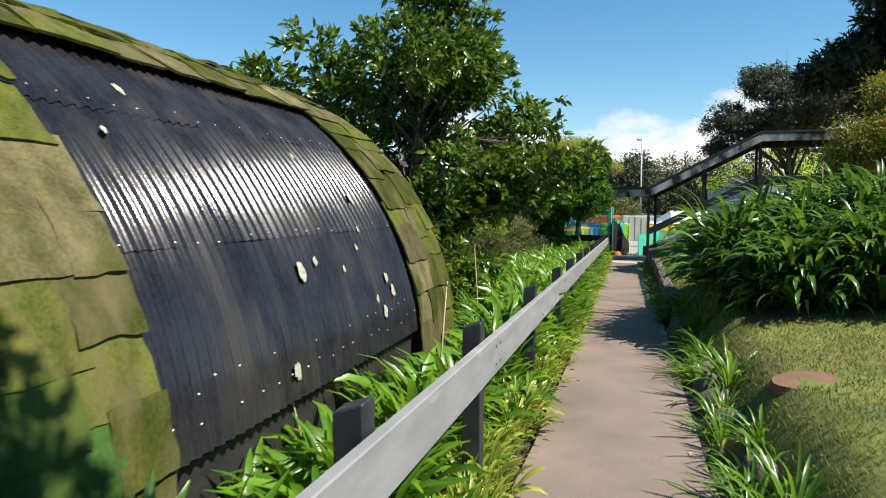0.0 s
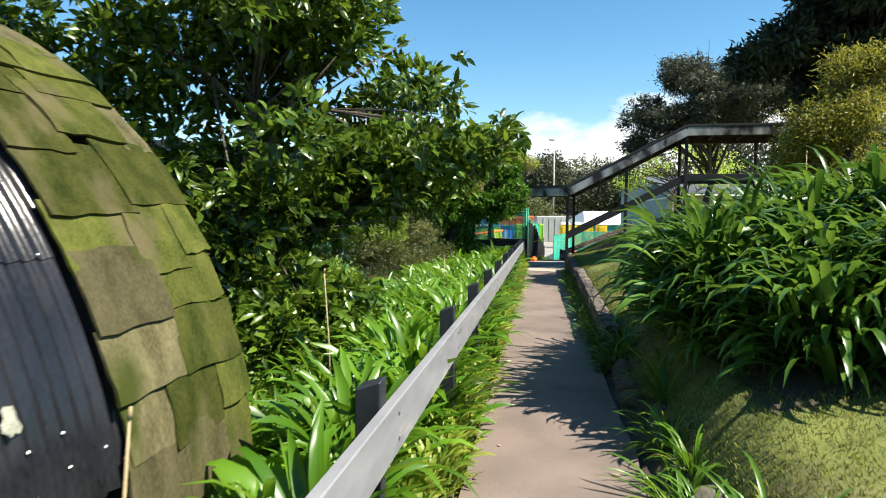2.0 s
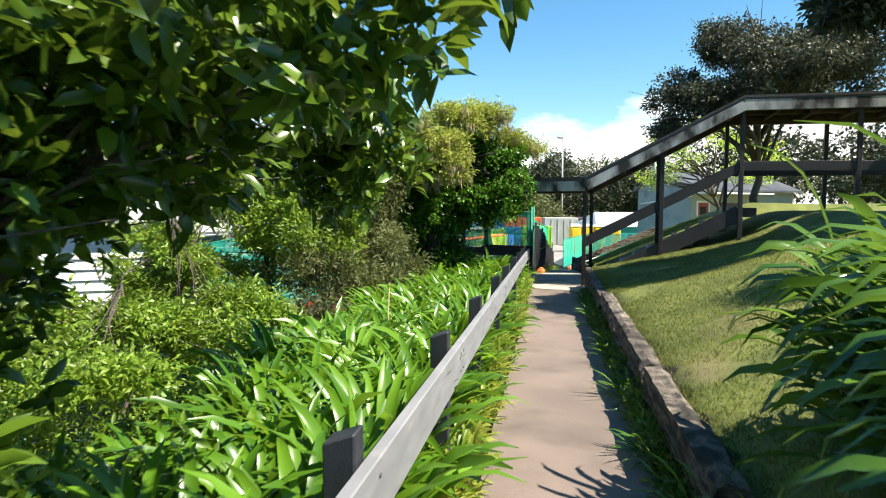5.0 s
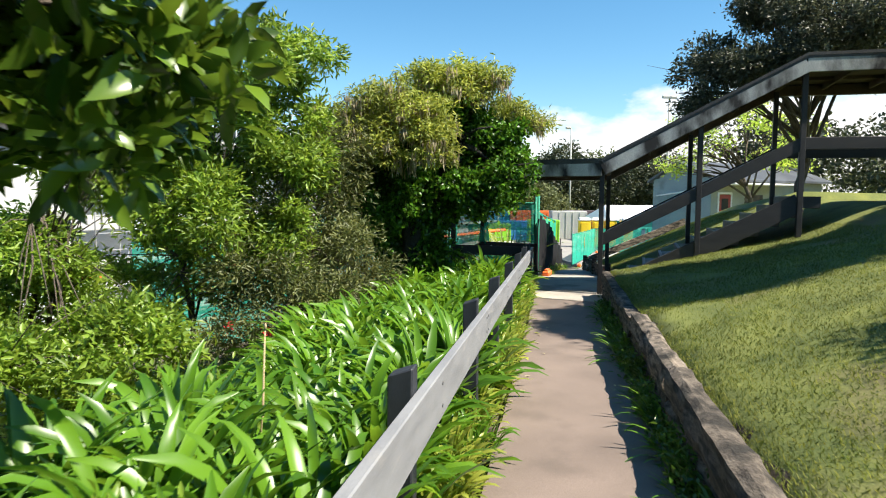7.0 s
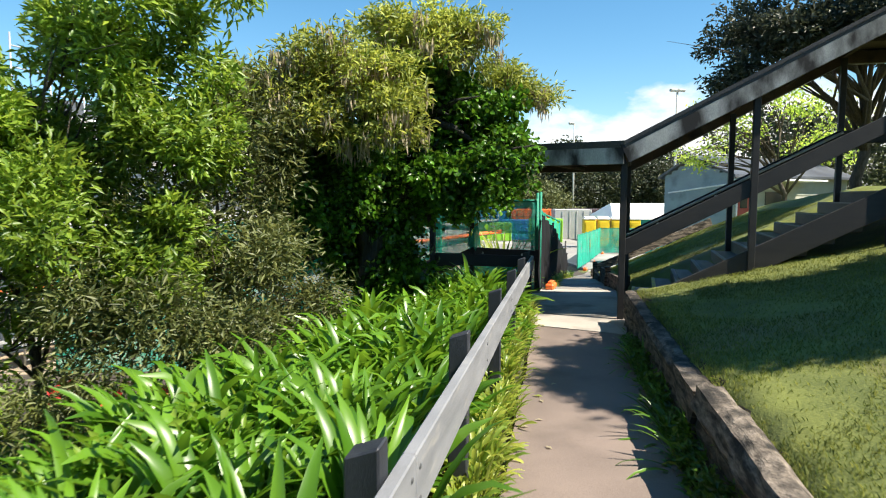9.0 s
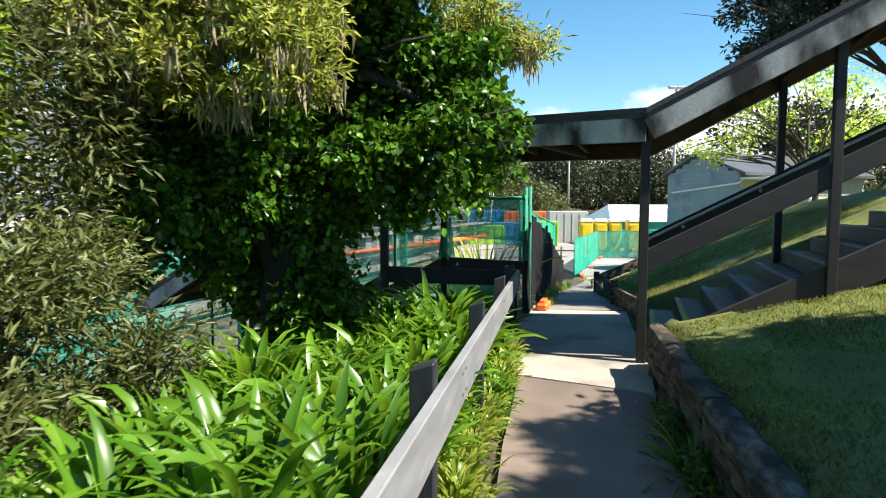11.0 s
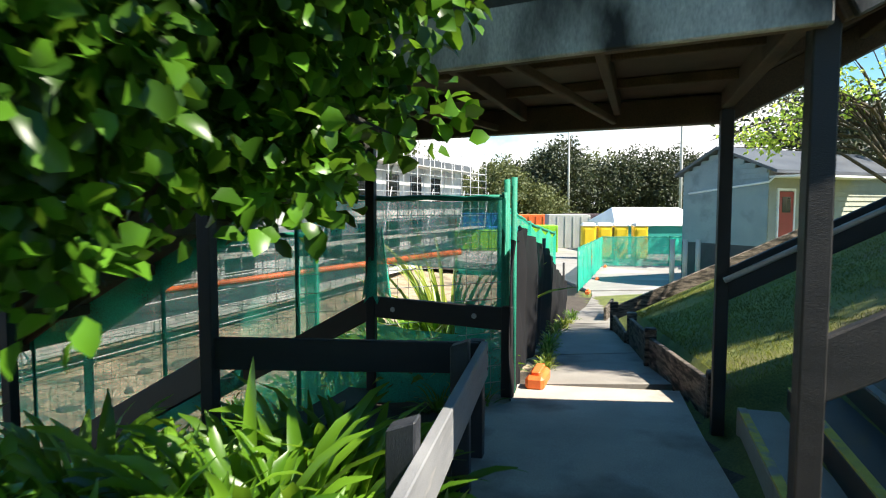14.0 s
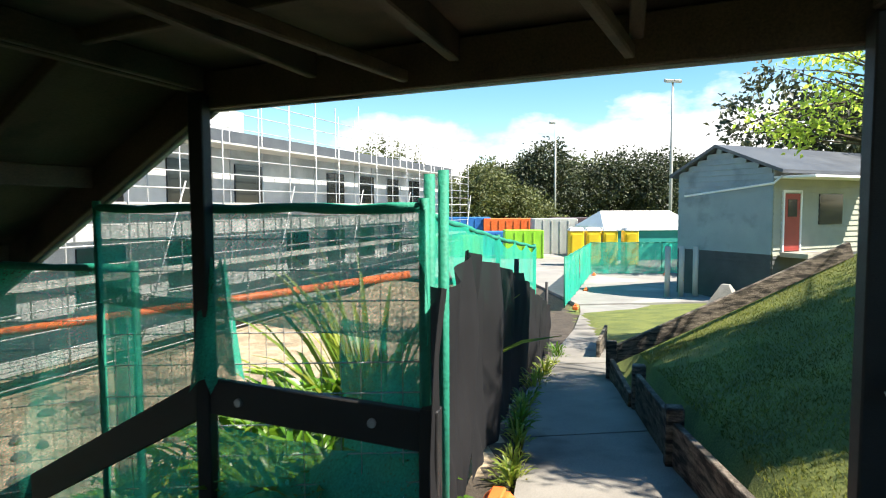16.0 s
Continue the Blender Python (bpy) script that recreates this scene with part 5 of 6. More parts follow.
cloth("net", (5.2, 24.68), (6.3, 24.02), (0.2, 0.2), (-0.75, -0.36), N_GREEN, landing_fence, 3, 0.08, 18, 10, 0.05, "dense green net below the rail")
cloth("net", (5.9, 24.32), (6.33, 24.05), (0.8, 0.8), (0.15, 0.15), N_GREEN, landing_fence, 4, 0.07, 10, 10, 0.02, "gathered green net")
net_fence((1.2, 26.7), (4.62, 25.27), (0.98, 0.98), (-2.3, -0.95), N_GREEN, "lower green debris net on a wire fence by the stair", 2)
net_fence((-3.4, 26.4), (1.2, 26.7), (0.3, 0.98), (-2.9, -2.3), N_GREEN, "green debris net running down the slope", 4)
bf = thing("shade_fence", "sagging black shade cloth on a wire fence beside the path", "fence", (6.36, 24.3, -0.3), "net fences")
cloth("cloth", (6.28, 23.78), (6.69, 25.11), (1.02, 1.08), (-0.36, -0.42), N_BLACK, bf, 5, 0.12, 30, 20, 0.1, "black shade cloth")
cloth("cloth", (6.67, 25.08), (7.62, 27.6), (1.08, 0.66), (-0.42, -0.62), N_BLACK, bf, 6, 0.1, 36, 18, 0.02, "black shade cloth")
cloth("cloth", (7.6, 27.58), (9.1, 31.3), (0.66, -0.28), (-0.62, -1.0), N_BLACK, bf, 9, 0.1, 36, 14, 0.02, "black shade cloth")
for (x, y), h in (((6.31, 24.06), 1.5), ((6.38, 24.1), 1.52), ((7.62, 27.64), 0.8), ((9.05, 31.3), 0.1)):
    tubes("post", [([Vector((x, y, path_z(y) - 0.1)) - bf.location, Vector((x, y, h)) - bf.location], [0.026, 0.026])], M_DARK if h < 1.2 else M_GREENPOLE, bf, "", 8)
net_fence((6.4, 24.8), (7.5, 28.0), (1.3, 1.0), (0.2, -0.2), N_TURQ, "turquoise shade cloth above the black cloth", 7, bars=False)
net_fence((7.5, 28.0), (8.7, 30.8), (1.0, 0.72), (-0.4, -0.7), N_TURQ, "turquoise shade cloth sagging between posts", 8, bars=False, sag=0.1)
FAR = [((12.3, 40.2), -0.25), ((15.0, 46.5), -0.45), ((17.85, 52.8), -0.55), ((21.5, 52.3), -0.55), ((27, 53.0), -0.5)]
for i, ((a, za), (b, zb)) in enumerate(zip(FAR, FAR[1:])):
    net_fence(a, b, (za, zb), (path_z(a[1]) + 0.1, path_z(b[1]) + 0.1), N_TURQ if i != 2 else N_GREEN, "turquoise shade cloth fence along the yard", 10 + i, fold=0.06)


def foot(x, y, z, rz=0):
    bm = bmesh.new()
    box(bm, (0.42, 0.17, 0.13), None, 0.03)
    box(bm, (0.32, 0.08, 0.04), Matrix.Translation((0, 0, 0.08)), 0.01)
    ob = part("fence_foot", bm, M_ORANGE)
    ob.matrix_basis = pose(x, y, z + 0.062, 0, 0, rz)
    return tagged(ob, "orange plastic fence foot block on the path edge", "fence foot", "fence feet")


foot(6.68, 24.38, path_z(24.4) + 0.012, 66)
for x, y in ((7.75, 28.4), (12.6, 40.0), (15.2, 46.2), (17.9, 52.4), (21.5, 51.9)):
    foot(x, y, max(path_z(y), ground_z(x, y)) + 0.01, 65)
op = thing("orange_pipe", "long orange barrier pipe behind the net fence", "pipe", (0, 27.5, -0.1))
tubes("pipe", [([(-7, -0.6, -0.75), (-2, 0.4, -0.45), (2, 0.9, 0.1), (6.6, 1.4, 0.62)], [0.05] * 4)], M_ORANGE, op, "", 10)

# ---- boards holding the lower bank ----
bw = thing("board_wall", "low timber board retaining wall stepping down beside the path", "retaining wall", (8.3, 26, -0.4))
for (a, za), (b, zb) in ((((7.75, 23.3), -0.05), ((8.12, 25.2), -0.12)), (((8.12, 25.2), -0.1), ((8.5, 26.6), -0.18)), (((8.5, 26.75), -0.4), ((8.9, 28.2), -0.42)), (((8.9, 28.2), -0.3), ((12.1, 28.4), 0.9)), (((9.4, 29.9), -0.6), ((10.2, 31.6), -0.7))):
    bm = bmesh.new()
    high = 0.2 if b[0] > 11 else 0.34
    beam(bm, Vector((*a, za - high / 2)) - bw.location, Vector((*b, zb - high / 2)) - bw.location, 0.05, high)
    part("board", bm, M_SLEEPER, bw)
for (x, y), h in (((8.12, 25.2), -0.02), ((8.55, 26.7), -0.12), ((8.9, 28.2), -0.22), ((7.72, 23.2), 0.05)):
    bm = bmesh.new()
    box(bm, (0.12, 0.12, 0.8), Matrix.Translation(Vector((x, y, h - 0.4)) - bw.location) @ pose(0, 0, 0, 0, 0, -20), 0.01)
    part("post", bm, M_SLEEPER, bw)

# ---- shed ----
def weatherboards(parent, a, b, z0, z1, material, pitch=0.19, gable=None, name="weatherboard"):
    """Lapped boards on a wall from a to b, cut to a gable height function if given."""
    a, b = Vector((*a, 0)), Vector((*b, 0))
    o = Vector(parent.location)
    n = int((z1 - z0) / pitch) + 1
    d = (b - a).normalized()
    nrm = Vector((d.y, -d.x, 0))
    for i in range(n):
        zb, zt = z0 + i * pitch, z0 + (i + 1) * pitch + 0.015
        f0, f1 = 0.0, 1.0
        if gable:
            f0, f1 = gable(zb + pitch * 0.6)
            if f1 - f0 < 0.03:
                continue
        p, q = a.lerp(b, f0), a.lerp(b, f1)
        v = [p + nrm * 0.055, q + nrm * 0.055, q + nrm * 0.008, p + nrm * 0.008, p - nrm * 0.03, q - nrm * 0.03]
        verts = [Vector((v[0].x, v[0].y, zb)), Vector((v[1].x, v[1].y, zb)), Vector((v[2].x, v[2].y, zt)), Vector((v[3].x, v[3].y, zt)), Vector((v[4].x, v[4].y, zt)), Vector((v[5].x, v[5].y, zt)), Vector((v[4].x, v[4].y, zb)), Vector((v[5].x, v[5].y, zb))]
        part_data(name, [k - o for k in verts], [(0, 1, 2, 3), (3, 2, 5, 4), (6, 7, 1, 0), (4, 5, 7, 6), (0, 3, 4, 6), (1, 7, 5, 2)], material, parent)


SA, SB = (18.65, 45.2), (20.05, 41.4)
shed = thing("classroom_shed", "pale blue weatherboard classroom with a red door", "building", (19.5, 43.2, -2.2))
s_o = Vector(shed.location)
eave, apex = 2.55, 3.42
weatherboards(shed, SA, SB, -2.1, -0.35, M_SKIRT, 0.16, None, "base_board")
weatherboards(shed, SA, SB, -0.35, apex, M_BLUE, 0.2, lambda z: (0.0, 1.0) if z < eave else (0.45 * (z - eave) / (apex - eave), 1 - 0.55 * (z - eave) / (apex - eave)))
sd = (Vector((*SB, 0)) - Vector((*SA, 0))).normalized()
sr = Vector((-sd.y, sd.x, 0))
if sr.x < 0:
    sr = -sr
SC = Vector((*SB, 0)) + sr * 9
SD = Vector((*SA, 0)) + sr * 9
weatherboards(shed, SB, (SC.x, SC.y), -0.4, eave - 0.1, M_CREAM, 0.2)
weatherboards(shed, SB, (SC.x, SC.y), -2.1, -0.4, M_SKIRT, 0.2, None, "base_board")
weatherboards(shed, (SD.x, SD.y), SA, -2.1, eave, M_BLUE, 0.2)
AP = Vector((*SA, 0)).lerp(Vector((*SB, 0)), 0.45)
for (e0, lab) in ((Vector((*SA, 0)) - sd * 0.3, "grey roof"), (Vector((*SB, 0)) + sd * 0.5, "grey roof")):
    p0, p1 = e0 - sr * 0.25, e0 + sr * 9.2
    q0, q1 = AP - sr * 0.25, AP + sr * 9.2
    ez = eave - 0.12
    pts = [Vector((p0.x, p0.y, ez)), Vector((p1.x, p1.y, ez)), Vector((q1.x, q1.y, apex + 0.05)), Vector((q0.x, q0.y, apex + 0.05))]
    verts = [p - s_o for p in pts] + [p - s_o + Vector((0, 0, 0.12)) for p in pts]
    part_data("roof", verts, [(3, 2, 1, 0), (4, 5, 6, 7), (0, 1, 5, 4), (1, 2, 6, 5), (2, 3, 7, 6), (3, 0, 4, 7)], M_BROOF, shed, "dark grey iron roof")


def wall_box(parent, name, a, d, n, along, out, z, size, material, label=""):
    """A box on a wall: along it from a by d, out by n, size (long, deep, high)."""
    p = Vector((a[0], a[1], 0)) + d * along + n * out
    m = Matrix((d, n, Vector((0, 0, 1)))).transposed().to_4x4()
    m.translation = Vector((p.x, p.y, z)) - Vector(parent.location)
    bm = bmesh.new()
    box(bm, size, m, 0.008)
    return part(name, bm, material, parent, label)


fn = sd
door = wall_box(shed, "door", SB, sr, fn, 0.95, 0.05, 0.75, (0.86, 0.05, 2.0), M_RED, "dark red door")
wall_box(shed, "door_frame", SB, sr, fn, 0.47, 0.06, 0.8, (0.09, 0.08, 2.14), M_WHITE)
wall_box(shed, "door_frame", SB, sr, fn, 1.43, 0.06, 0.8, (0.09, 0.08, 2.14), M_WHITE)
wall_box(shed, "door_frame", SB, sr, fn, 0.95, 0.06, 1.83, (0.86, 0.08, 0.09), M_WHITE)
wall_box(shed, "door_pane", SB, sr, fn, 0.95, 0.075, 1.25, (0.5, 0.03, 0.6), M_GLASS, "dark door glass")
wall_box(shed, "window", SB, sr, fn, 3.2, 0.05, 1.2, (1.4, 0.05, 1.1), M_GLASS, "dark window")
wall_box(shed, "step", SB, sr, fn, 1.2, 0.6, -0.35, (1.8, 1.0, 0.16), M_CONC, "concrete door step")
wall_box(shed, "porch_roof", SB, sr, fn, 2.6, 0.7, 2.3, (5.2, 1.5, 0.08), M_WHITE, "white porch roof edge")
tubes("downpipe", [([Vector((SB[0] - 1.6, SB[1] + 3.0, 1.7)) - s_o, Vector((SB[0] - 0.1, SB[1] - 0.15, 2.1)) - s_o, Vector((SB[0] + 0.1, SB[1] - 0.3, 2.35)) - s_o], [0.04] * 3)], M_WHITE, shed, "white gutter pipe", 8)
for i in range(3):
    p = (17.4 + 0.5 * i, 43.6 - 0.1 * i)
    bm = bmesh.new()
    bmesh.ops.create_cone(bm, cap_ends=True, segments=12, radius1=0.1, radius2=0.1, depth=1.9)
    ob = part("bollard_post", bm, M_CONT, None, "", True)
    ob.location = (p[0], p[1], path_z(43.6) + 0.99)
    tagged(ob, "grey blue round timber bollard post by the shed", "post", "bollard posts")
bm = bmesh.new()
bmesh.ops.create_cone(bm, cap_ends=True, segments=4, radius1=0.75, radius2=0.12, depth=0.8)
py = part("stone_pyramid", bm, M_STONE)
py.location = (14.6, 35.2, ground_z(14.6, 35.2) + 0.3)
tagged(py, "small grey stone pyramid marker on the grass", "monument")

# ---- yard: toilets, tent, skips, containers, lamps ----
def toilet(x, y, rz):
    ob = thing("portable_toilet", "yellow portable toilet cabin with a white roof", "portable toilet", (x, y, -2.2), "portable toilets")
    bm = bmesh.new()
    box(bm, (0.84, 0.9, 2.05), Matrix.Translation((0, 0, 1.03)), 0.04)
    part("body", bm, M_YELLOW, ob)
    bm = bmesh.new()
    box(bm, (0.9, 0.96, 0.1), Matrix.Translation((0, 0, 2.1)), 0.04)
    box(bm, (0.78, 0.84, 0.14), Matrix.Translation((0, 0, 2.2)), 0.06)
    part("roof", bm, M_TENT, ob, "white plastic roof")
    bm = bmesh.new()
    box(bm, (0.6, 0.04, 1.8), Matrix.Translation((0, -0.47, 1.0)), 0.02)
    part("door", bm, M_YELLOW, ob)
    ob.rotation_euler.z = radians(rz)


for k, (x, y) in enumerate(((18.8, 57.8), (19.8, 57.7), (20.75, 57.5), (22.0, 57.4))):
    toilet(x, y, -10)
tent = thing("marquee_tent", "white roofed marquee with teal side walls", "tent", (24.9, 63.2, -2.25))
bm = bmesh.new()
box(bm, (6.2, 5, 2.2), Matrix.Translation((0, 0, 1.1)), 0.02)
part("side_wall", bm, M_TEAL, tent, "teal fabric side wall")
v = [(-3.3, -2.7, 2.2), (3.3, -2.7, 2.2), (3.3, 2.7, 2.2), (-3.3, 2.7, 2.2), (-2.5, 0, 3.25), (2.5, 0, 3.25), (-3.3, -2.7, 2.0), (3.3, -2.7, 2.0), (3.3, 2.7, 2.0), (-3.3, 2.7, 2.0)]
part_data("tent_roof", v, [(0, 1, 5, 4), (1, 2, 5), (2, 3, 4, 5), (3, 0, 4), (6, 7, 1, 0), (7, 8, 2, 1), (8, 9, 3, 2), (9, 6, 0, 3), (9, 8, 7, 6)], M_TENT, tent, "white fabric roof")


def crate(name, label, cat, x, y, z, size, material, rz=0, ribs=True):
    ob = thing(name, label, cat, (x, y, z))
    bm = bmesh.new()
    box(bm, size, Matrix.Translation((0, 0, size[2] / 2)), 0.03)
    part("body", bm, material, ob)
    if ribs:
        n = int(size[0] / 0.6)
        for i in range(n + 1):
            bm = bmesh.new()
            box(bm, (0.09, 0.05, size[2] - 0.25), Matrix.Translation((-size[0] / 2 + 0.05 + (size[0] - 0.1) * i / n, -size[1] / 2 - 0.02, size[2] / 2)), 0.01)
            part("rib", bm, material, ob)
    ob.rotation_euler.z = radians(rz)


crate("skip_bin", "lime green steel skip bin in the yard", "skip", 13.0, 66, -2.2, (3.4, 1.8, 1.5), M_SKIPG, -8)
crate("skip_bin", "blue steel skip bin in the yard", "skip", 15.6, 67, -2.2, (3.2, 1.8, 1.7), M_SKIPB, -8)
crate("skip_bin", "lime green steel skip bin beside the containers", "skip", 17.2, 64, -2.2, (2.6, 1.8, 1.9), M_SKIPG, -8)
crate("shipping_container", "blue shipping container behind the skips", "container", 14.6, 75, -2.2, (5, 2.4, 2.6), M_SKIPB, -8)
crate("shipping_container", "orange shipping container behind the skips", "container", 18.6, 74, -2.2, (4.4, 2.4, 2.5), M_ORANGE, -8)
crate("shipping_container", "grey shipping container with ribbed sides", "container", 20.6, 68, -2.2, (3.2, 2.4, 2.6), M_CONT, -8)
crate("shipping_container", "dull maroon shipping container beside the tent", "container", 23.2, 71, -2.2, (3.6, 2.4, 2.6), M_BROWNCONT, -8)


def lamp_pole(x, y, h, heads):
    ob = thing("floodlight_pole", "tall grey floodlight pole beyond the yard", "lamp post", (x, y, -2.3), "floodlight poles")
    tubes("pole", [([(0, 0, 0), (0, 0, h * 0.5), (0, 0, h)], [0.16, 0.13, 0.09])], M_CONT, ob, "", 10)
    for k in range(heads):
        bm = bmesh.new()
        box(bm, (0.7, 0.5, 0.28), Matrix.Translation((-0.4 + 0.8 * k, 0, h + 0.05)) @ pose(0, 0, 0, 15, 0, 0), 0.04)
        part("lamp_head", bm, M_CONT, ob)


lamp_pole(33.5, 75, 14.5, 2)
lamp_pole(29.5, 96, 13.5, 1)

# ---- building behind scaffold ----
BA, BB = Vector((14.0, 66.5, 0)), Vector((-5.0, 28.5, 0))
bd = (BA - BB).normalized()
bn = Vector((bd.y, -bd.x, 0))
build = thing("school_building", "long two storey building under construction with a dark roof edge", "building", (BA.x, BA.y, -2.4))
L = (BA - BB).length
bo = -bn * 2.2
wall_box(build, "wall", BB + bo, bd, bn, L / 2, -3, 0.3, (L, 6, 6.6), M_BUILD, "grey precast wall")
wall_box(build, "roof", BB + bo, bd, bn, L / 2, -2.8, 3.8, (L + 0.6, 7.2, 0.45), M_BROOF, "dark flat roof edge")
for k in range(12):
    for lev in (0, 1):
        if (k * 7 + lev * 3) % 5 == 0:
            continue
        w = wall_box(build, "window", BB + bo, bd, bn, 2 + k * (L - 4) / 11, 0.02, -0.6 + 2.75 * lev, (1.7, 0.08, 1.6), M_GLASS, "dark window opening")
        wall_box(build, "window_frame", BB + bo, bd, bn, 2 + k * (L - 4) / 11, 0.04, -1.45 + 2.75 * lev, (1.9, 0.12, 0.08), M_WHITE)
wall_box(build, "upper_block", BB + bo, bd, bn, L * 0.46, -4, 4.6, (5, 4, 1.6), M_WHITE, "white upper plant room")
scaf = thing("scaffold", "galvanised tube scaffold with decks around the building", "scaffold", (BA.x, BA.y, -3.0))
so = Vector(scaf.location)
nb = 22
for side, off in ((0, -0.2), (1, -1.4)):
    for i in range(nb + 1):
        p = BB + bd * (L * i / nb) + bn * off
        h = 5.2 + 0.35 * ((i * 5) % 3)
        tubes("standard", [([Vector((p.x, p.y, -3.1)) - so, Vector((p.x, p.y, h)) - so], [0.022, 0.022])], M_STEEL, scaf, "", 5)
for z in (-2.6, -2.0, -1.5, -1.0, -0.1, 0.4, 0.9, 1.9, 2.4, 2.9, 3.9, 4.4, 4.9):
    a, b = BB + bn * -0.2, BA + bn * -0.2
    tubes("ledger", [([Vector((a.x, a.y, z)) - so, Vector((b.x, b.y, z)) - so], [0.02, 0.02])], M_STEEL, scaf, "", 5)
for z in (-2.3, -0.5, 1.45, 3.4):
    wall_box(scaf, "deck", BB, bd, bn, L / 2, -0.8, z, (L, 1.1, 0.07), M_CONT, "grey scaffold deck")
for i in range(0, nb, 3):
    p, q = BB + bd * (L * i / nb), BB + bd * (L * (i + 1) / nb)
    tubes("brace", [([Vector((p.x, p.y, -2.4)) - so, Vector((q.x, q.y, 2.1)) - so], [0.026, 0.026])], M_STEEL, scaf, "", 5)

# white house wall below the bank
house = thing("white_house", "white boarded house wall below the garden slope", "house", (-5, 19.2, -2))
weatherboards(house, (-7.6, 18.3), (-1.95, 19.9), -1.9, 1.05, M_WHITE, 0.2)
ho = Vector(house.location)
pts = [Vector((-7.8, 17.95, 1.1)), Vector((-1.7, 19.65, 1.1)), Vector((-2.6, 22.9, 2.1)), Vector((-8.7, 21.2, 2.1))]
part_data("roof", [p - ho for p in pts] + [p - ho + Vector((0, 0, 0.1)) for p in pts], [(3, 2, 1, 0), (4, 5, 6, 7), (0, 1, 5, 4), (1, 2, 6, 5), (2, 3, 7, 6), (3, 0, 4, 7)], M_CONT, house, "pale grey iron roof")

# ---- woods and hill in the distance ----
def wood(name, label, spots, n, leaf, material, seed):
    rng = np.random.default_rng(seed)
    lobes = []
    for x, y, z, r, h in spots:
        for _ in range(7):
            lobes.append(((x + rng.normal(0, r * 0.4), y + rng.normal(0, r * 0.4), z + h * rng.uniform(0.4, 0.85)), (r * rng.uniform(0.35, 0.6), r * rng.uniform(0.35, 0.6), h * rng.uniform(0.2, 0.32))))
    c, o = crown_points(lobes, n, rng, 0.6, leaf * 1.6, 9)
    v, f = leaves_data(c, o, leaf, leaf * 0.6, rng, 0.1, 0.8)
    ob = leaves_object(name, v, f, material, None)
    tagged(ob, label, "trees", kind="stuff")
    return ob


wood("dark_wood", "dense dark evergreen trees beyond the yard", [(24 + 4.5 * i, 104 + 2 * (i % 2), -3, 6.5, 9.6 + (i * 7 % 3)) for i in range(7)], 60000, 0.45, L_FAR, 41)
wood("olive_wood", "olive green trees beside the yard", [(13 + 4 * i, 92 + 3 * (i % 2), -3, 5, 7.0 + (i % 3)) for i in range(4)], 26000, 0.4, L_FARG, 42)
wood("hill_wood", "far wooded ridge on the horizon", [(-160 + 26 * i, 290 + 12 * (i % 3), -3, 26, 17 + 4 * ((i * 5) % 4)) for i in range(24)], 60000, 1.5, L_FARG, 43)
wood("hedge_wood", "dark trees behind the bank", [(30 + 5 * i, 50 - 5 * i, 0, 5, 7) for i in range(5)], 26000, 0.35, L_FAR, 44)

# ---- grass blades on the near lawn ----
def lawn_blades(n, seed):
    rng = np.random.default_rng(seed)
    cs = []
    while len(cs) < n:
        s, w = rng.uniform(1.5, 31), 0.75 + 3.6 * rng.random() ** 1.3
        if s > 24.2 and w < 1.05:
            continue
        p = at(s, w)
        if noise.noise(Vector((p.x * 0.8, p.y * 0.8, 3))) < -0.35 and rng.random() < 0.8:
            continue
        if 7.0 < s < 10.4 and 1.4 < w:
            continue
        if (p - Vector((2.38, 4.14, p.z))).length < 0.2 or (p.y > 20.2 and w < 4.4 and p.y < 23):
            continue
        cs.append((p.x, p.y, ground_z(p.x, p.y) - 0.006))
    c = np.array(cs)
    v, f = leaves_data(c, np.repeat(np.array([[0, 0, 1.1]]), n, 0), 0.036, 0.006, rng, 0.0, 0.45)
    ob = leaves_object("lawn_grass", v, f, L_GRASS, None)
    tagged(ob, "short mown grass with bare patches on the bank", "grass", kind="stuff")


lawn_blades(140000, 51)

flax = plant("flax_bush", "yellow green flax bush with stiff long leaves behind the net", 60, 1.6, 0.05, 91, L_AGAY, 0, lean=(48, 88), bend=0.8, r=0.14, late=0.5)
flax.location = (6.1, 26.3, ground_z(6.1, 26.3))
flax.scale = (1.1, 1.1, 1.1)
tree("shade_tree", "leafy evergreen tree shading the hut from the bank", "tree", (4.6, -2.4, ground_z(4.6, -2.4)), (3.9, -2.0, 4.4),
     [((0.55, 0.25, 4.5), (0.55, 0.45, 0.4)), ((1.5, -0.1, 4.6), (0.6, 0.5, 0.4)), ((2.2, -1.5, 4.9), (1.0, 0.9, 0.7)), ((3.5, -2.5, 5.2), (1.3, 1.1, 1.0)), ((0.1, -0.5, 4.3), (0.5, 0.5, 0.35))],
     9000, 0.14, 0.07, L_BIG, 61, 0.1, 0.3, 0.14, 9, 0.1, 0.9, 10, 3)

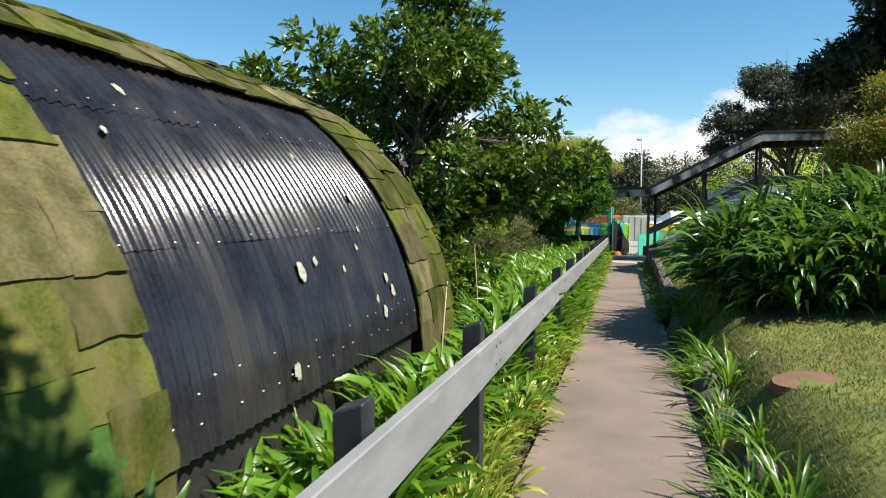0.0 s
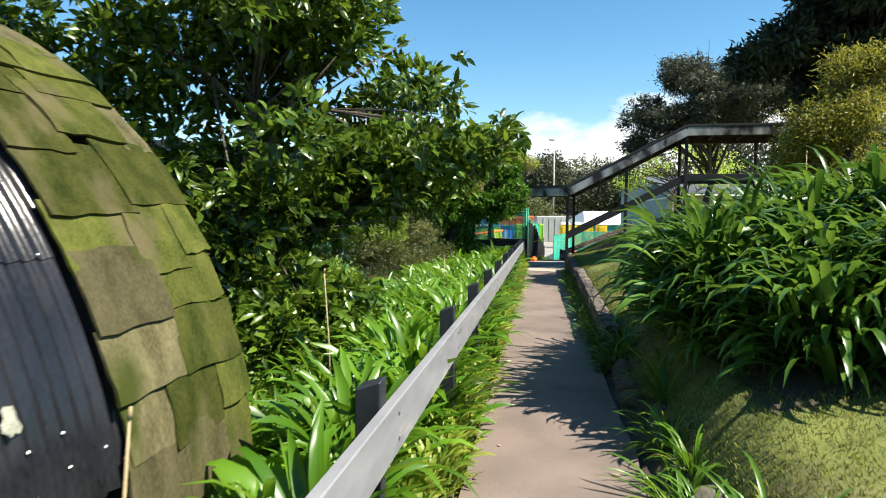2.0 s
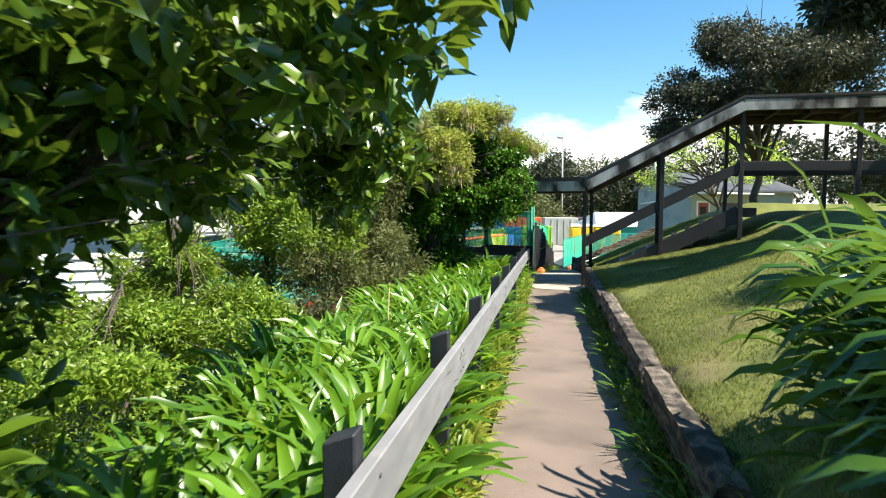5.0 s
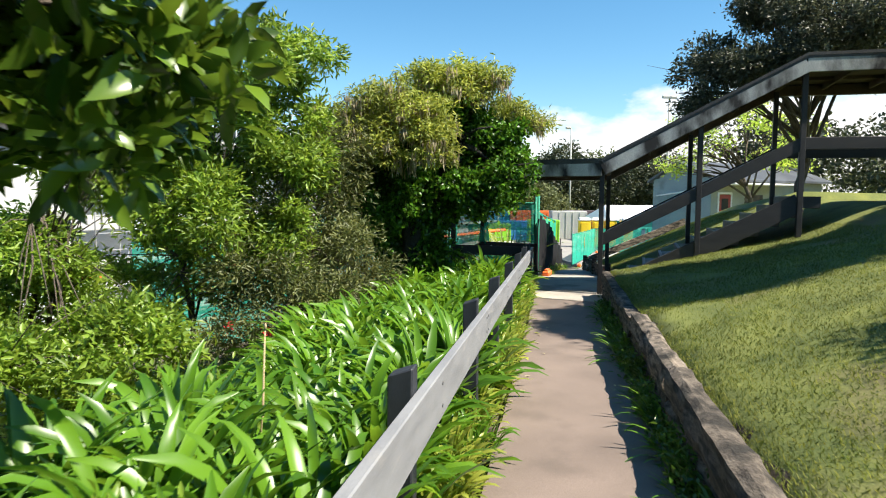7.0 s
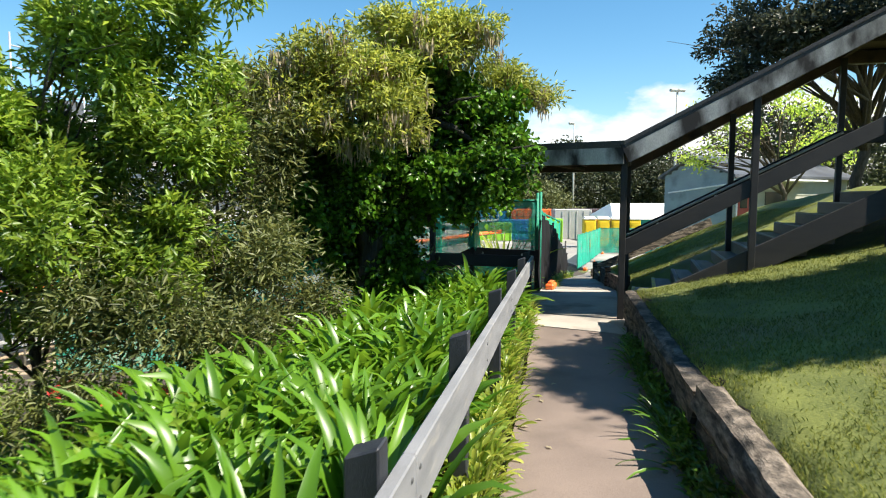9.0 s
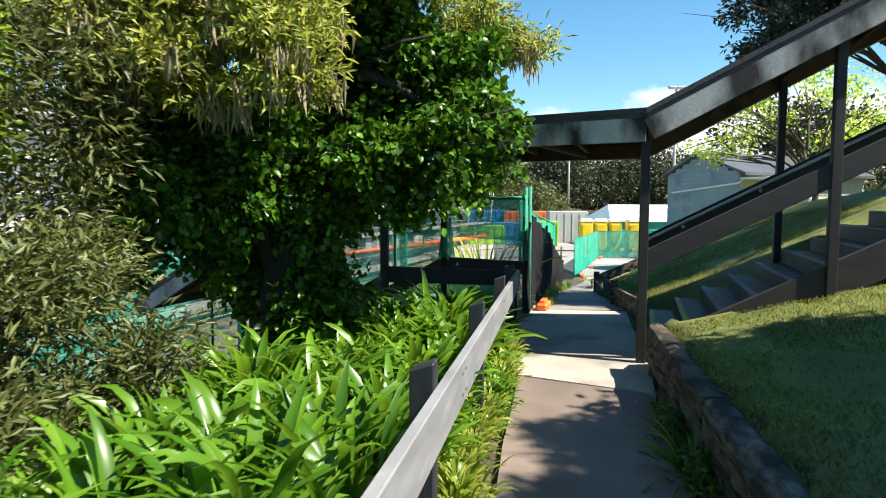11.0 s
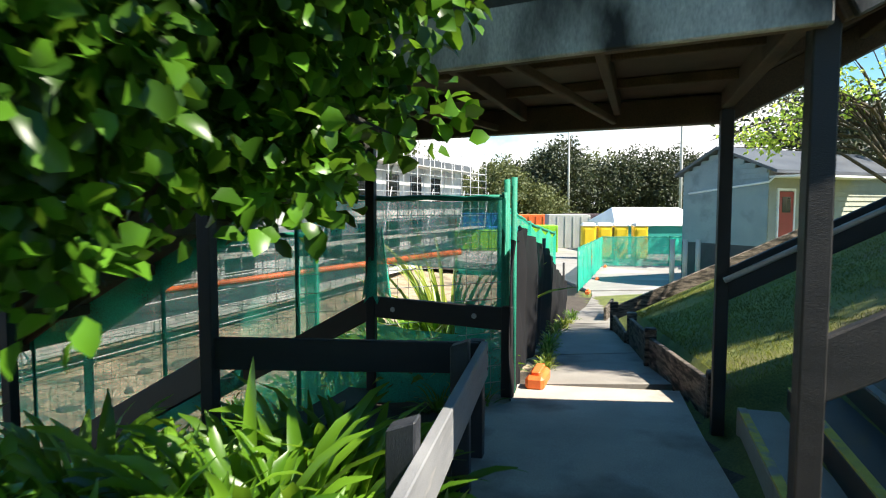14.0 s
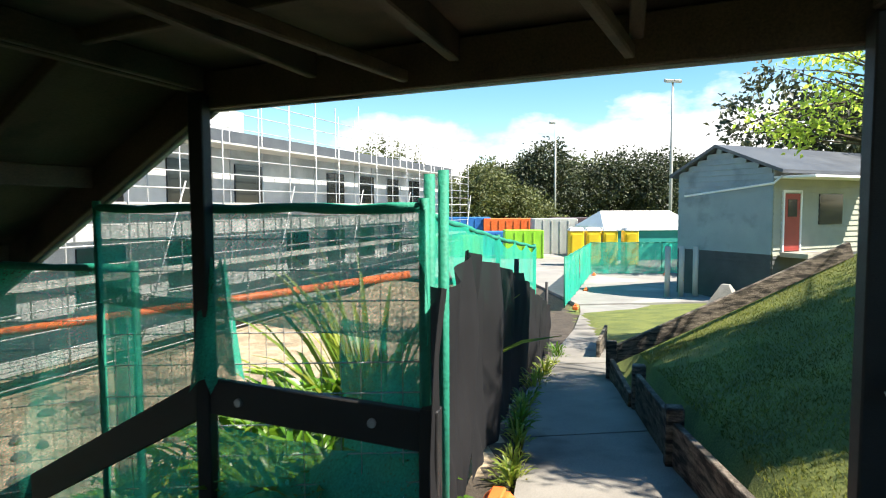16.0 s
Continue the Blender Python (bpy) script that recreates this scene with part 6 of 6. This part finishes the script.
# ---- fallen leaves and small things ----
rl = random.Random(77)
v0 = [Vector((0, 0, 0)), Vector((0.018, 0.03, 0.006)), Vector((0, 0.07, 0.002)), Vector((-0.018, 0.03, 0.007))]
leaf_me = mesh_of("fallen_leaf", v0, [(0, 1, 2), (0, 2, 3)], L_CATKIN)
leaf_my = mesh_of("fallen_leaf", v0, [(0, 1, 2), (0, 2, 3)], L_AGAY)
for i in range(46):
    p = at(rl.uniform(2.5, 22), rl.choice((-0.45, -0.38, -0.3, 0.42, 0.47)) + rl.uniform(-0.07, 0.07))
    ob = new("fallen_leaf", leaf_me if i % 3 else leaf_my)
    ob.matrix_basis = pose(p.x, p.y, path_z(p.y) + (0.016 if p.y > 19.8 else 0.008), 0, 0, rl.uniform(0, 360))
    ob.scale = (rl.uniform(0.5, 1.3),) * 3
    tagged(ob, "dry fallen leaf lying on the path", "leaf", "fallen leaves")


def bolt(place, normal, parent):
    m = Vector(normal).to_track_quat("Z", "Y").to_matrix().to_4x4()
    m.translation = place
    bm = bmesh.new()
    bmesh.ops.create_cone(bm, cap_ends=True, segments=12, radius1=0.024, radius2=0.021, depth=0.014, matrix=m)
    part("bolt", bm, M_STEEL, parent, "round galvanised bolt head")


nrm = Vector((-0.5, -0.86, 0)).normalized()
for f in (0.18, 0.78):
    p = FL.lerp(net_post, f)
    bolt(V(p, 0.34) + nrm * 0.03, nrm, cover)
for d in (0.5, 1.4):
    p = FR + UP * d
    bolt(V(p, 0.72 + d * RAKE) - Vector((-UP.y, UP.x, 0)) * 0.03, -Vector((-UP.y, UP.x, 0)), cover)
# bunched net tied round the far landing post
bm = bmesh.new()
bmesh.ops.create_cone(bm, cap_ends=False, segments=20, radius1=0.13, radius2=0.05, depth=0.62)
for v in bm.verts:
    v.co *= 1 + 0.15 * math.sin(math.atan2(v.co.y, v.co.x) * 7)
nb_ob = part("bunched_net", bm, N_GREEN, None, "", True)
nb_ob.location = (FL.x + 0.05, FL.y + 0.02, 0.74)
tagged(nb_ob, "green net bunched and tied round the dark post", "net")
rl2 = random.Random(8)
for i in range(110):
    x, y = rl2.uniform(-3.0, 6.2), rl2.uniform(27.8, 36)
    rock("rubble_stone", (x, y, ground_z(x, y)), (rl2.uniform(0.08, 0.3), rl2.uniform(0.08, 0.25), rl2.uniform(0.05, 0.16)), i * 0.7, "pale broken rubble lump on the dug clay")

M_STALK = mat("dry tan stalk", (0.3, 0.23, 0.12), (0.46, 0.37, 0.22), 0.1, 0.9, 0.3, 0.01)
for a, b in (((-0.06, 4.68, 0.05), (0.03, 4.72, 0.99)), ((-0.75, 3.55, 0.0), (-0.86, 3.4, 0.72)), ((5.35, 9.0, 0.7), (5.3, 9.0, 2.15)), ((0.45, 8.0, -0.1), (0.4, 8.05, 1.05)), ((2.0, 13.0, -0.15), (2.05, 13.05, 0.75))):
    a, b = Vector(a), Vector(b)
    stalk = thing("dry_stalk", "thin dry tan flower stalk standing among the leaves", "flower stalk", a, "dry stalks")
    tubes("stem", [([(0, 0, 0), (b - a) * 0.5 + Vector((0.01, 0, 0)), b - a], [0.008, 0.007, 0.004])], M_STALK, stalk, "", 6)
    tubes("seed_head", [([b - a, b - a + Vector((0.004, 0, 0.035))], [0.009, 0.004])], M_STALK, stalk, "", 6)
